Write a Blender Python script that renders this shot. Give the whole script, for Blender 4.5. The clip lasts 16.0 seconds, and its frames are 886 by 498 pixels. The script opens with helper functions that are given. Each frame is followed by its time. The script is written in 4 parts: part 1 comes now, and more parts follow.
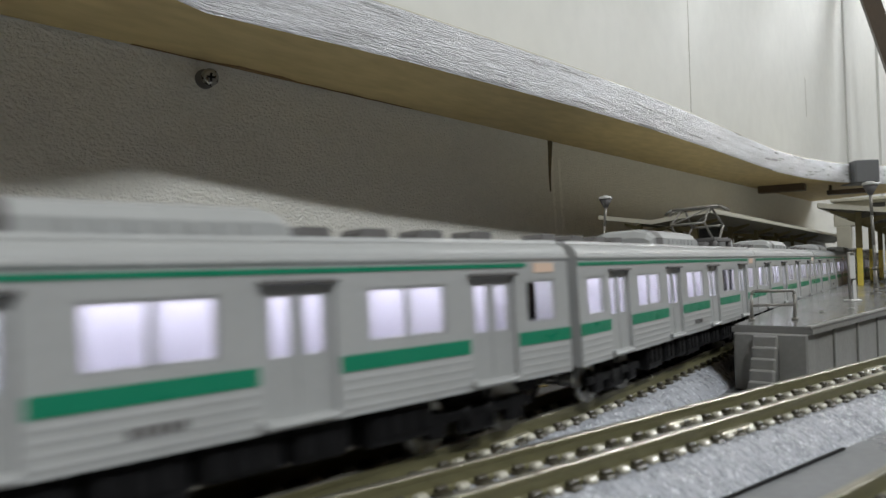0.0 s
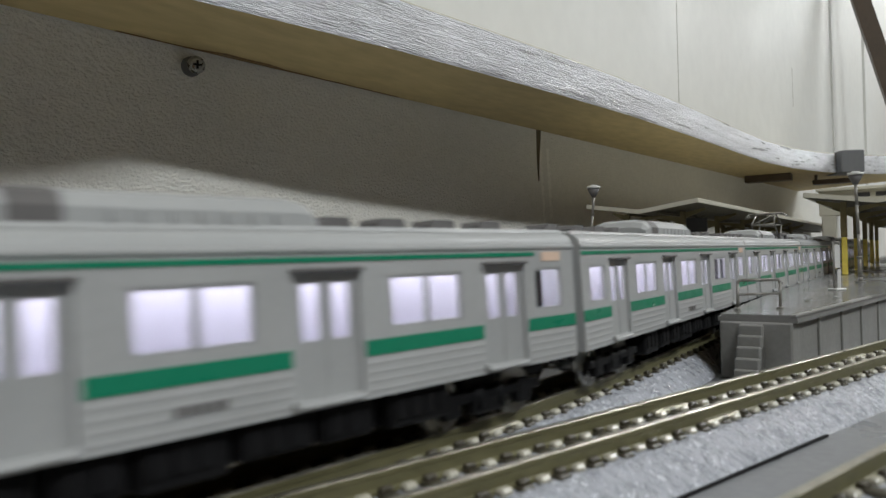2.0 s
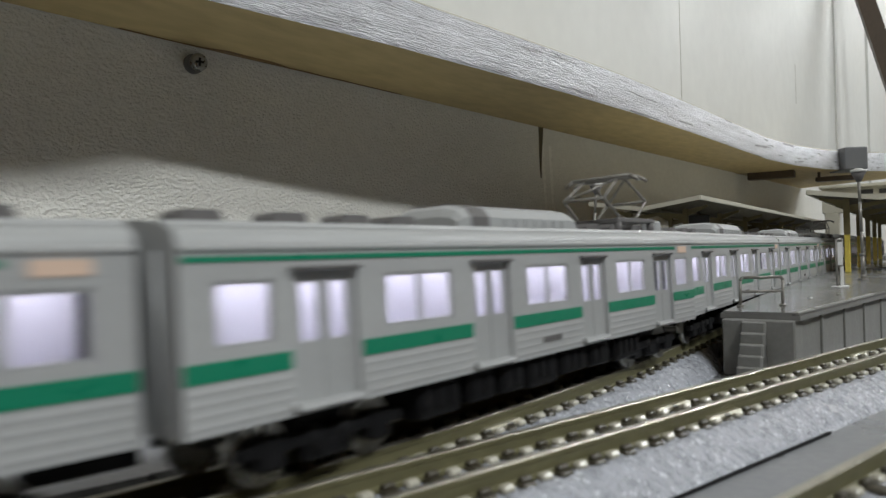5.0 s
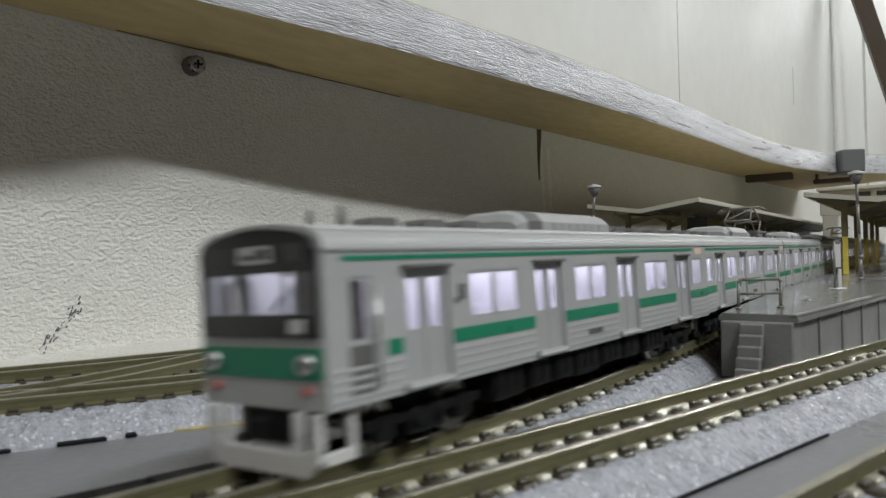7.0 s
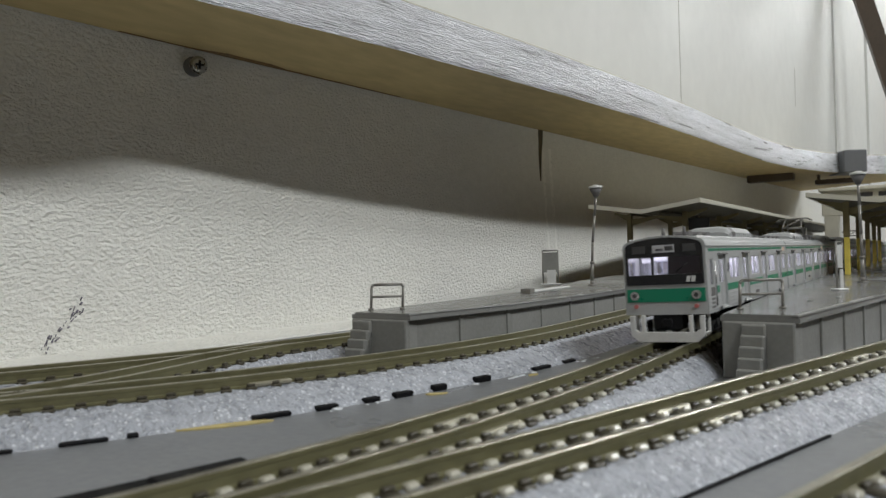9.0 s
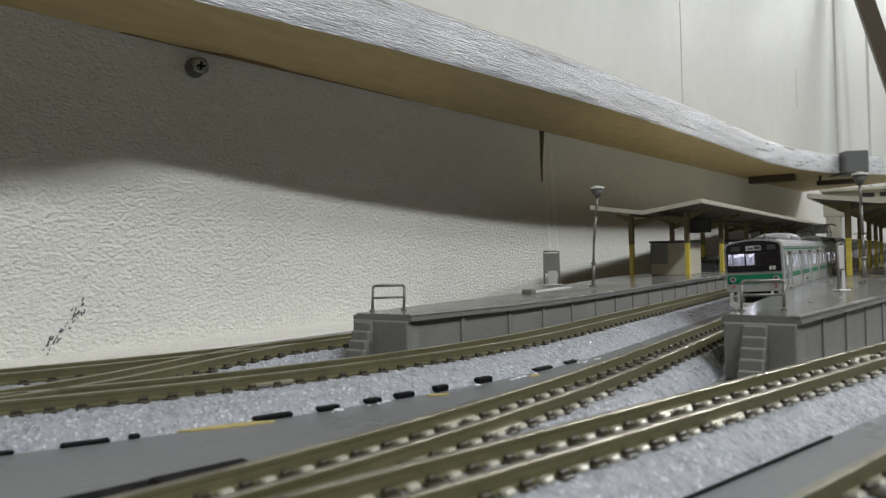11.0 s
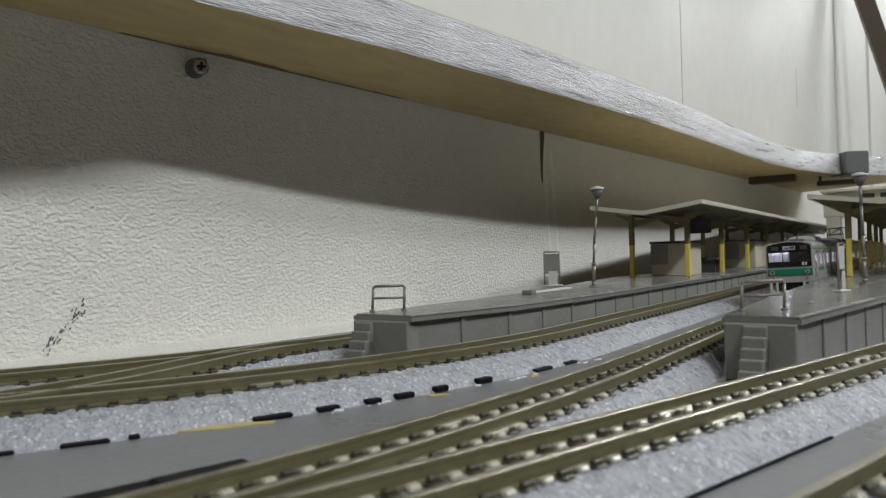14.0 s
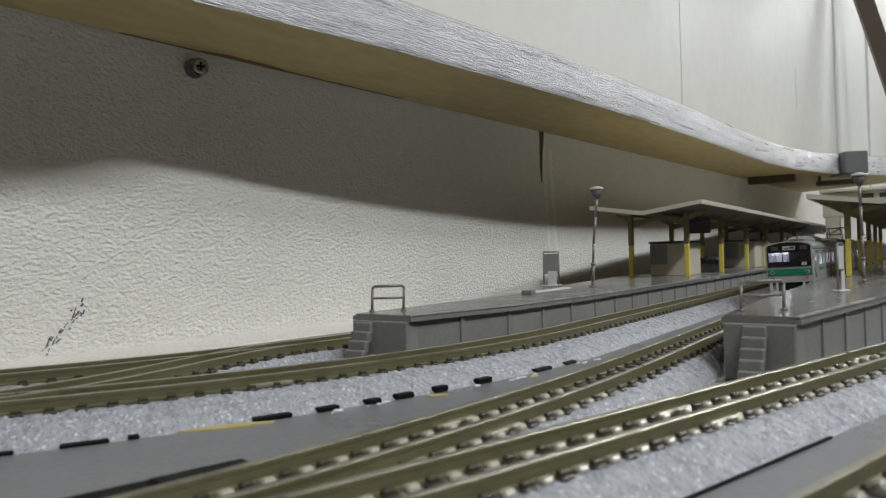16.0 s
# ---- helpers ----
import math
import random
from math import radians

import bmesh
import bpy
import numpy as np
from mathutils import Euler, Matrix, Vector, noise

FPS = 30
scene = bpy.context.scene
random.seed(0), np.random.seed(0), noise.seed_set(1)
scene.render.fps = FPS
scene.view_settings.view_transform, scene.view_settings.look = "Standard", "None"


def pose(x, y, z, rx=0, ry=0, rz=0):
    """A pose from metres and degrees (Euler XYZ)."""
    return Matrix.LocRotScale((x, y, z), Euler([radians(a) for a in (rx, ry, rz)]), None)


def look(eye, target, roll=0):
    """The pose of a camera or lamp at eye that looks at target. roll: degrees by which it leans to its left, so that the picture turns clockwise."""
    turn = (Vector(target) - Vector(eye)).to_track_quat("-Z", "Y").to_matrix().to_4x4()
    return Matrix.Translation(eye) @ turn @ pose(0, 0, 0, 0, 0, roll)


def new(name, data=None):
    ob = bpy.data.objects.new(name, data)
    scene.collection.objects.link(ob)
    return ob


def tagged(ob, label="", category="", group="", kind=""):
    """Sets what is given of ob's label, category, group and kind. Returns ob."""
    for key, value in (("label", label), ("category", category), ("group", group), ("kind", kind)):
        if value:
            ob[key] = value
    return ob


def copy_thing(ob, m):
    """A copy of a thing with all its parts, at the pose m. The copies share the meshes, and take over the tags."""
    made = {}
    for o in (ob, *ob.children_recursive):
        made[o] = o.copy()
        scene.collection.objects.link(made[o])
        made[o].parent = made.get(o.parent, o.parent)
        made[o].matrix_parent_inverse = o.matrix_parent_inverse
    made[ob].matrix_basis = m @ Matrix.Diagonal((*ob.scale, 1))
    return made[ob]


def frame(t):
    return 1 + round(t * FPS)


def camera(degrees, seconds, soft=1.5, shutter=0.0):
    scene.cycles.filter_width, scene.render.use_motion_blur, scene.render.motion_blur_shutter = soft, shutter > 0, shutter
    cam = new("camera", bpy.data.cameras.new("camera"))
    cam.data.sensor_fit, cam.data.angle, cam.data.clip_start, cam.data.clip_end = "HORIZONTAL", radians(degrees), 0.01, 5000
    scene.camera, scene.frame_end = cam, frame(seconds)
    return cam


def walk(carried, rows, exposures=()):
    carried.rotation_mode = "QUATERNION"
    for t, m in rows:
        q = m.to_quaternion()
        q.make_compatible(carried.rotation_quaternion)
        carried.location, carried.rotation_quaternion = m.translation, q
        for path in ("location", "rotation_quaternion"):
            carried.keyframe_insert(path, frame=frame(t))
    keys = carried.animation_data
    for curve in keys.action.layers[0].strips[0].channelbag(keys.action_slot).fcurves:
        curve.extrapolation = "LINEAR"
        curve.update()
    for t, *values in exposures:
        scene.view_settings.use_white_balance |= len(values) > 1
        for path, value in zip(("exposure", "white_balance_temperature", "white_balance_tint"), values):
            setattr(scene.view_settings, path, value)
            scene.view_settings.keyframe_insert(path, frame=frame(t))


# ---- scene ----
# The world is built in millimetres on a table top at z = 0 and scaled to metres.
MM = 0.001
RAIL = 6.2          # top of rail over the table
EYE = (0.0, 0.0, 27.2 * MM)
FOCAL = 1285.0

cam = camera(62.8, 16.0, soft=1.3, shutter=0.7)
cam.data.dof.use_dof, cam.data.dof.focus_distance, cam.data.dof.aperture_fstop = True, 0.26, 50


def aim(dx, dy, turn=33.5, tilt=0.68):
    """The hand-propped camera: it stays where it is and only settles by a few minutes of arc."""
    a, b = radians(turn) + dx / FOCAL, radians(tilt) + dy / FOCAL
    way = Vector((-math.sin(a) * math.cos(b), math.cos(a) * math.cos(b), math.sin(b)))
    return look(EYE, Vector(EYE) + way, roll=-1.42)


SETTLE = ((0, 14, 17), (0.5, 0, 11), (1, -9.5, 5), (1.5, -9, 0.5), (2, -6, -2.5), (2.5, -5.5, -4.5), (3, -4.5, -6),
          (3.5, -1.7, -8), (4, 0, -9.3), (5.2, -2.5, -6.5), (6.5, -5, -3.5), (7.5, -5, -3.5), (8.5, -3.3, -3), (9, -2.5, -2.5),
          (10.3, -1, -1.2), (11.5, 0, -0.5), (12, 0, 0), (15, 0, 0), (16, -1, 0))
walk(cam, [(t, aim(dx, dy)) for t, dx, dy in SETTLE], exposures=[(0, 0.0), (16, 0.0)])

# ---- light: a fluorescent fitting under the ceiling, to the open side of the layout ----
world = bpy.data.worlds.new("room_air")
world.use_nodes = True
world.node_tree.nodes["Background"].inputs[0].default_value = (0.75, 0.8, 0.75, 1)
world.node_tree.nodes["Background"].inputs[1].default_value = 0.003
scene.world = world


def area(name, eye, target, sx, sy, power, color):
    lamp = bpy.data.lights.new(name, "AREA")
    lamp.shape, lamp.size, lamp.size_y, lamp.energy, lamp.color = "RECTANGLE", sx, sy, power, color
    ob = new(name, lamp)
    ob.matrix_world = look(eye, target)
    return ob


for place, power in ((-0.35, 19), (1.60, 15), (3.60, 20)):
    area("fluorescent_light", (1.04, place, 1.30), (-0.20, 0.15 + place * 0.85, 0.05), 1.0, 0.07, power, (0.965, 1.0, 1.0))

# ---- materials ----


def material(name, color, rough=0.5, metal=0.0, vary=0.12, scale=400.0, fine=2500.0, bump=0.0, bump_scale=1500.0, bump_deep=0.0006, spec=0.5, speck=None, speck_scale=1400.0, speck_at=0.62, stretch=(1, 1, 1), coat=0.0):
    """A procedural surface: two scales of mottling, optional specks and fine relief; scales are per metre."""
    m = bpy.data.materials.new(name)
    m.use_nodes = True
    n, l = m.node_tree.nodes, m.node_tree.links
    b = n["Principled BSDF"]
    b.inputs["Roughness"].default_value, b.inputs["Metallic"].default_value = rough, metal
    b.inputs["Specular IOR Level"].default_value, b.inputs["Coat Weight"].default_value = spec, coat
    at, mp = n.new("ShaderNodeTexCoord"), n.new("ShaderNodeMapping")
    mp.inputs["Scale"].default_value = stretch
    l.new(at.outputs["Object"], mp.inputs["Vector"])
    big, small = n.new("ShaderNodeTexNoise"), n.new("ShaderNodeTexNoise")
    big.inputs["Scale"].default_value, small.inputs["Scale"].default_value = scale, fine
    big.inputs["Detail"].default_value, small.inputs["Detail"].default_value = 4, 3
    for t in (big, small):
        l.new(mp.outputs[0], t.inputs["Vector"])
    mix = n.new("ShaderNodeMath")
    mix.operation = "ADD"
    l.new(big.outputs[0], mix.inputs[0]), l.new(small.outputs[0], mix.inputs[1])
    ramp = n.new("ShaderNodeMapRange")
    ramp.inputs["From Min"].default_value, ramp.inputs["From Max"].default_value = 0.6, 1.4
    ramp.inputs["To Min"].default_value, ramp.inputs["To Max"].default_value = 1 - vary, 1 + vary
    l.new(mix.outputs[0], ramp.inputs["Value"])
    tint = n.new("ShaderNodeMix")
    tint.data_type, tint.blend_type = "RGBA", "MULTIPLY"
    tint.inputs["Factor"].default_value = 1.0
    tint.inputs["A"].default_value = (*color, 1)
    l.new(ramp.outputs[0], tint.inputs["B"])
    out = tint.outputs["Result"]
    if speck:
        v = n.new("ShaderNodeTexVoronoi")
        v.inputs["Scale"].default_value = speck_scale
        l.new(mp.outputs[0], v.inputs["Vector"])
        sep = n.new("ShaderNodeSeparateColor")
        l.new(v.outputs["Color"], sep.inputs[0])
        gate = n.new("ShaderNodeMath")
        gate.operation = "GREATER_THAN"
        gate.inputs[1].default_value = speck_at
        l.new(sep.outputs[0], gate.inputs[0])
        mm = n.new("ShaderNodeMix")
        mm.data_type = "RGBA"
        l.new(gate.outputs[0], mm.inputs["Factor"]), l.new(out, mm.inputs["A"])
        mm.inputs["B"].default_value = (*speck, 1)
        out = mm.outputs["Result"]
    l.new(out, b.inputs["Base Color"])
    rr = n.new("ShaderNodeMapRange")
    rr.inputs["From Min"].default_value, rr.inputs["From Max"].default_value = 0.3, 0.7
    rr.inputs["To Min"].default_value, rr.inputs["To Max"].default_value = max(rough - 0.1, 0.03), min(rough + 0.12, 1)
    l.new(big.outputs[0], rr.inputs["Value"]), l.new(rr.outputs[0], b.inputs["Roughness"])
    if bump:
        tex, bp = n.new("ShaderNodeTexNoise"), n.new("ShaderNodeBump")
        tex.inputs["Scale"].default_value, tex.inputs["Detail"].default_value = bump_scale, 4
        l.new(mp.outputs[0], tex.inputs["Vector"])
        bp.inputs["Strength"].default_value, bp.inputs["Distance"].default_value = bump, bump_deep
        l.new(tex.outputs[0], bp.inputs["Height"]), l.new(bp.outputs[0], b.inputs["Normal"])
    return m


def glowing(name, color, strength):
    m = bpy.data.materials.new(name)
    m.use_nodes = True
    b = m.node_tree.nodes["Principled BSDF"]
    b.inputs["Base Color"].default_value = (*color, 1)
    b.inputs["Emission Color"].default_value = (*color, 1)
    b.inputs["Emission Strength"].default_value = strength
    return m


def clear(name, tint, gloss=0.1, rough=0.03):
    """Thin clear plastic: mostly straight through, with a sheen."""
    m = bpy.data.materials.new(name)
    m.use_nodes = True
    n, l = m.node_tree.nodes, m.node_tree.links
    n.remove(n["Principled BSDF"])
    tr, gl, mx, fr = n.new("ShaderNodeBsdfTransparent"), n.new("ShaderNodeBsdfGlossy"), n.new("ShaderNodeMixShader"), n.new("ShaderNodeLayerWeight")
    tr.inputs[0].default_value = (*tint, 1)
    gl.inputs["Roughness"].default_value = rough
    fr.inputs[0].default_value = 0.25
    k = n.new("ShaderNodeMath")
    k.operation, k.inputs[1].default_value = "MULTIPLY", gloss * 3
    l.new(fr.outputs["Facing"], k.inputs[0])
    l.new(k.outputs[0], mx.inputs[0]), l.new(tr.outputs[0], mx.inputs[1]), l.new(gl.outputs[0], mx.inputs[2])
    l.new(mx.outputs[0], n["Material Output"].inputs[0])
    return m


WALL = material("embossed_wallpaper", (0.77, 0.76, 0.715), 0.6, vary=0.07, scale=18, fine=260, bump=1.0, bump_scale=800, bump_deep=0.0012, stretch=(1, 0.8, 1.2))
SMOOTH = material("smooth_wall_paint", (0.69, 0.69, 0.66), 0.55, vary=0.05, scale=7, fine=60, bump=0.05, bump_scale=200)
CEIL = material("ceiling_paint", (0.15, 0.10, 0.035), 0.8, vary=0.05, scale=8, fine=200)
ROOM = material("room_wall_paint", (0.17, 0.10, 0.03), 0.8, vary=0.06, scale=6, fine=200)
WOODDARK = material("dark_wood", (0.07, 0.048, 0.03), 0.5, vary=0.3, scale=40, fine=600)
TABLE = material("grey_painted_board", (0.205, 0.212, 0.225), 0.34, vary=0.16, scale=45, fine=700, bump=0.15, bump_scale=700)
# the pale specks paint glints on the ballast grains
BALLAST = material("moulded_ballast", (0.385, 0.402, 0.45), 0.30, vary=0.26, scale=520, fine=2200, bump=0.9, bump_scale=1500, speck=(0.66, 0.68, 0.73), speck_scale=2300, speck_at=0.93)
RAILM = material("weathered_rail", (0.145, 0.136, 0.072), 0.42, metal=0.15, vary=0.2, scale=300, fine=1500, stretch=(1, 0.2, 1))
RAILTOP = material("worn_rail_head", (0.44, 0.42, 0.35), 0.36, metal=0.9, vary=0.25, scale=200, fine=1500)
SLEEPER = material("brown_sleeper_plastic", (0.055, 0.048, 0.032), 0.42, vary=0.2, scale=500, fine=3000, bump=0.2)
BLACK = material("black_plastic", (0.009, 0.009, 0.010), 0.5, vary=0.2, scale=300, fine=2500, spec=0.08)
PLAT = material("grey_platform_plastic", (0.215, 0.215, 0.207), 0.2, vary=0.08, scale=14, fine=900, bump=0.06, bump_scale=1200)
PLATSIDE = material("grey_concrete_plastic", (0.235, 0.235, 0.222), 0.45, vary=0.12, scale=120, fine=1000, bump=0.12, bump_scale=900)
METAL = material("grey_pole_plastic", (0.24, 0.23, 0.21), 0.35, metal=0.3, vary=0.12)
YELLOW = material("yellow_post_paint", (0.74, 0.60, 0.11), 0.45, vary=0.12)
POSTUP = material("khaki_post_paint", (0.20, 0.165, 0.075), 0.5, vary=0.15)
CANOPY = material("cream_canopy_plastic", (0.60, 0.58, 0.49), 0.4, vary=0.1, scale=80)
# canopy underside: its shade is painted in as a dark olive
CANOPYSHADE = material("shaded_canopy_soffit", (0.11, 0.097, 0.06), 0.5, vary=0.12)
KIOSK = material("pale_kiosk_wall", (0.50, 0.46, 0.37), 0.6, vary=0.12, scale=60)
DARKGREY = material("dark_grey_plastic", (0.06, 0.06, 0.062), 0.5, vary=0.15)
WHITE = material("white_plastic", (0.62, 0.62, 0.61), 0.45, vary=0.08)
SHELFWOOD = material("raw_shelf_underside", (0.50, 0.39, 0.19), 0.6, vary=0.22, scale=14, fine=180, stretch=(1.0, 0.35, 1))
SHELFEDGE = material("grey_varnished_edge", (0.76, 0.77, 0.81), 0.34, metal=0.3, vary=0.38, scale=190, fine=1600, bump=1.0, bump_scale=1000, bump_deep=0.0013, stretch=(1, 0.06, 2.2), spec=0.8)
SHELFTOP = material("shelf_top_board", (0.45, 0.42, 0.34), 0.6, vary=0.1, scale=20)
STEEL = material("zinc_steel", (0.42, 0.42, 0.40), 0.3, metal=0.9, vary=0.2)
BODY = material("silver_car_plastic", (0.455, 0.465, 0.47), 0.36, metal=0.2, vary=0.06, scale=60, fine=1200)
DOORM = material("satin_door_plastic", (0.42, 0.43, 0.435), 0.38, metal=0.2, vary=0.05, scale=60, fine=1200)
ROOF = material("grey_roof_plastic", (0.38, 0.39, 0.395), 0.45, vary=0.07, scale=80, fine=1200)
VENT = material("dark_vent_plastic", (0.13, 0.125, 0.125), 0.55, vary=0.12)
GREEN = material("green_stripe_paint", (0.006, 0.21, 0.115), 0.35, vary=0.06)
PANEL = material("black_front_panel", (0.008, 0.008, 0.010), 0.2, vary=0.1)
CAR_IN = material("car_interior_plastic", (0.66, 0.66, 0.70), 0.6, vary=0.06)
SEAT = material("car_seat_plastic", (0.30, 0.30, 0.36), 0.6, vary=0.1)
UNDER = material("black_underframe", (0.007, 0.007, 0.008), 0.55, vary=0.25, spec=0.18)
PANE = clear("clear_car_glazing", (0.90, 0.90, 0.93))
SMOKE = clear("smoked_glazing", (0.42, 0.40, 0.40))
LED = glowing("led_strip", (0.94, 0.915, 1.0), 4.7)
ORANGE = glowing("lit_destination_board", (0.62, 0.46, 0.36), 0.10)
SIGNLIT = glowing("pale_destination_board", (0.36, 0.36, 0.37), 0.12)
RED = glowing("red_tail_lamp", (0.42, 0.13, 0.12), 0.05)
LENS = material("chrome_lamp_ring", (0.6, 0.6, 0.6), 0.25, metal=0.9)
# pale colour carries the brightness of the lit roadbed between sleepers
LITLUMP = material("pale_lit_lump", (0.50, 0.48, 0.40), 0.3, vary=0.3, scale=300, fine=2500)
BEAD = material("glossy_glue_bead", (0.72, 0.74, 0.78), 0.08, vary=0.1)
INK = material("dark_scuff", (0.16, 0.15, 0.18), 0.6, vary=0.3)
OCHRE = material("ochre_paint_flake", (0.50, 0.41, 0.18), 0.6, vary=0.2)
STAIN = material("brown_drip_stain", (0.10, 0.08, 0.045), 0.5, vary=0.3)
LIPGLINT = material("pale_lip_highlight", (0.32, 0.32, 0.31), 0.22, vary=0.05, scale=30)
BLOCK = material("mid_grey_block", (0.15, 0.155, 0.165), 0.5, vary=0.1)
JOINER = material("dull_joiner_metal", (0.33, 0.31, 0.24), 0.4, metal=0.5, vary=0.15)
GLUE = material("pale_dried_glue", (0.86, 0.85, 0.80), 0.3, vary=0.06)

# ---- mesh helpers ----


def part(name, bm, mat, parent=None, label=""):
    """Links a bmesh, given in millimetres, as one mesh object."""
    bm.transform(Matrix.Scale(MM, 4))
    me = bpy.data.meshes.new(name)
    bm.to_mesh(me)
    bm.free()
    for m in (mat if isinstance(mat, (list, tuple)) else (mat,)):
        me.materials.append(m)
    ob = new(name, me)
    ob.parent = parent
    if label:
        tagged(ob, label)
    return ob


def again(ob, m, parent=None):
    """Another object on the same mesh, at the pose m."""
    o = new(ob.name.split(".")[0], ob.data)
    o.parent, o.matrix_basis = parent, m
    return o


def at(x, y, z, rx=0, ry=0, rz=0):
    return pose(x * MM, y * MM, z * MM, rx, ry, rz)


def box(bm, x0, x1, y0, y1, z0, z1, bevel=0.0, mat=0):
    v = [bm.verts.new((x, y, z)) for z in (z0, z1) for y in (y0, y1) for x in (x0, x1)]
    fs = [bm.faces.new([v[i] for i in q]) for q in ((0, 2, 3, 1), (4, 5, 7, 6), (0, 1, 5, 4), (2, 6, 7, 3), (0, 4, 6, 2), (1, 3, 7, 5))]
    for f in fs:
        f.material_index = mat
    if bevel:
        es = {e for f in fs for e in f.edges}
        bmesh.ops.bevel(bm, geom=list(es), offset=bevel, segments=1, affect="EDGES")
    return fs


def rod(bm, a, b, r, seg=8, r2=None, mat=0):
    a, b = Vector(a), Vector(b)
    w = (b - a).normalized()
    u = w.orthogonal().normalized()
    k = w.cross(u)
    r2 = r if r2 is None else r2
    rings = []
    for p, q in ((a, r), (b, r2)):
        rings.append([bm.verts.new(p + (u * math.cos(i * 2 * math.pi / seg) + k * math.sin(i * 2 * math.pi / seg)) * q) for i in range(seg)])
    for i in range(seg):
        f = bm.faces.new((rings[0][i], rings[0][(i + 1) % seg], rings[1][(i + 1) % seg], rings[1][i]))
        f.smooth, f.material_index = True, mat
    for f in (bm.faces.new(rings[0][::-1]), bm.faces.new(rings[1])):
        f.material_index = mat


def pipe(bm, pts, r, seg=8):
    for a, b in zip(pts, pts[1:]):
        rod(bm, a, b, r, seg)


def sweep(bm, rings, closed=True, caps=True, mat=0, smooth=False):
    """Faces between successive rings of points."""
    rv = [[bm.verts.new(p) for p in r] for r in rings]
    n = len(rv[0])
    for a, b in zip(rv, rv[1:]):
        for i in range(n if closed else n - 1):
            f = bm.faces.new((a[i], a[(i + 1) % n], b[(i + 1) % n], b[i]))
            f.material_index, f.smooth = mat, smooth
    if caps and closed:
        bm.faces.new(rv[0][::-1]).material_index = mat
        bm.faces.new(rv[-1]).material_index = mat
    return rv


def holed(bm, x, y0, y1, z0, z1, holes, deep, mat=0):
    """An upright sheet at x with rectangular holes (ya, yb, za, zb), each with reveals that go to x - deep."""
    ys = sorted({y0, y1, *[h[0] for h in holes], *[h[1] for h in holes]})
    zs = sorted({z0, z1, *[h[2] for h in holes], *[h[3] for h in holes]})
    vs = {}

    def vert(px, py, pz):
        k = (round(px, 3), round(py, 3), round(pz, 3))
        if k not in vs:
            vs[k] = bm.verts.new((px, py, pz))
        return vs[k]
    for a, b in zip(ys, ys[1:]):
        for c, d in zip(zs, zs[1:]):
            m, k = (a + b) / 2, (c + d) / 2
            if any(h[0] < m < h[1] and h[2] < k < h[3] for h in holes):
                continue
            bm.faces.new((vert(x, a, c), vert(x, b, c), vert(x, b, d), vert(x, a, d))).material_index = mat
    for a, b, c, d in holes:
        o = [(a, c), (b, c), (b, d), (a, d)]
        for (p, q), (r, s) in zip(o, o[1:] + o[:1]):
            bm.faces.new([bm.verts.new(w) for w in ((x, p, q), (x - deep, p, q), (x - deep, r, s), (x, r, s))]).material_index = mat


def thing(name, label, category, group="", m=None, kind=""):
    ob = tagged(new(name), label, category, group, kind)
    ob.empty_display_size = 0.01
    if m is not None:
        ob.matrix_basis = m
    return ob


# ---- lines of the plan, in millimetres ----


def line_b(y):
    return -48.3 - (545 - math.sqrt(545 ** 2 - (140 - y) ** 2) if y < 140 else 0.0)


def line_a(y):
    return -87.3 - (260 - math.sqrt(260 ** 2 - min(195 - y, 255) ** 2) if y < 195 else 0.0)


def line_a2(y):
    return -131.5 - (275 - math.sqrt(275 ** 2 - min(190 - y, 270) ** 2) if y < 190 else 0.0)


def line_c(y):
    return -28.6 + 0.293 * (y - 100)


def line_d(y):
    return 3.9 + 0.293 * (y - 100)


def wall_x(y):
    return -188 + 0.088 * (y - 395)


def spaced(line, y0, y1, step):
    """Points at even steps along a line of the plan, with their heading."""
    out, y = [], y0
    while y < y1:
        s = (line(y + 0.5) - line(y - 0.5))
        out.append((line(y), y, math.atan(-s)))
        y += step / math.sqrt(1 + s * s)
    return out


# ---- room ----
bm = bmesh.new()
ya, yb = -1500, 4200
# long wall with thickness
sweep(bm, [[(wall_x(ya), ya, -850), (wall_x(ya) - 90, ya, -850), (wall_x(ya) - 90, ya, 1400), (wall_x(ya), ya, 1400)],
           [(wall_x(yb), yb, -850), (wall_x(yb) - 90, yb, -850), (wall_x(yb) - 90, yb, 1400), (wall_x(yb), yb, 1400)]])
bmesh.ops.recalc_face_normals(bm, faces=bm.faces)
wall = tagged(part("wall_west", bm, WALL), "off-white wall with embossed wallpaper behind the layout", "wall", kind="structure")
bm = bmesh.new()
box(bm, -400, 2600, yb, yb + 90, -850, 1400)
tagged(part("wall_north", bm, ROOM), "plain beige far wall of the room", "wall", kind="structure")
bm = bmesh.new()
box(bm, -460, 2600, ya - 90, ya, -850, 1400)
tagged(part("wall_south", bm, ROOM), "plain beige wall behind the camera", "wall", kind="structure")
bm = bmesh.new()
box(bm, 2600, 2690, ya - 90, yb + 90, -850, 1400)
tagged(part("wall_east", bm, ROOM), "plain beige wall across the room", "wall", kind="structure")
bm = bmesh.new()
box(bm, -460, 2690, ya - 90, yb + 90, 1400, 1480)
tagged(part("ceiling", bm, CEIL), "beige painted ceiling", "ceiling", kind="structure")
bm = bmesh.new()
box(bm, -460, 2690, ya - 90, yb + 90, -930, -850)
tagged(part("floor", bm, WOODDARK), "dark wooden room floor", "floor", kind="structure")

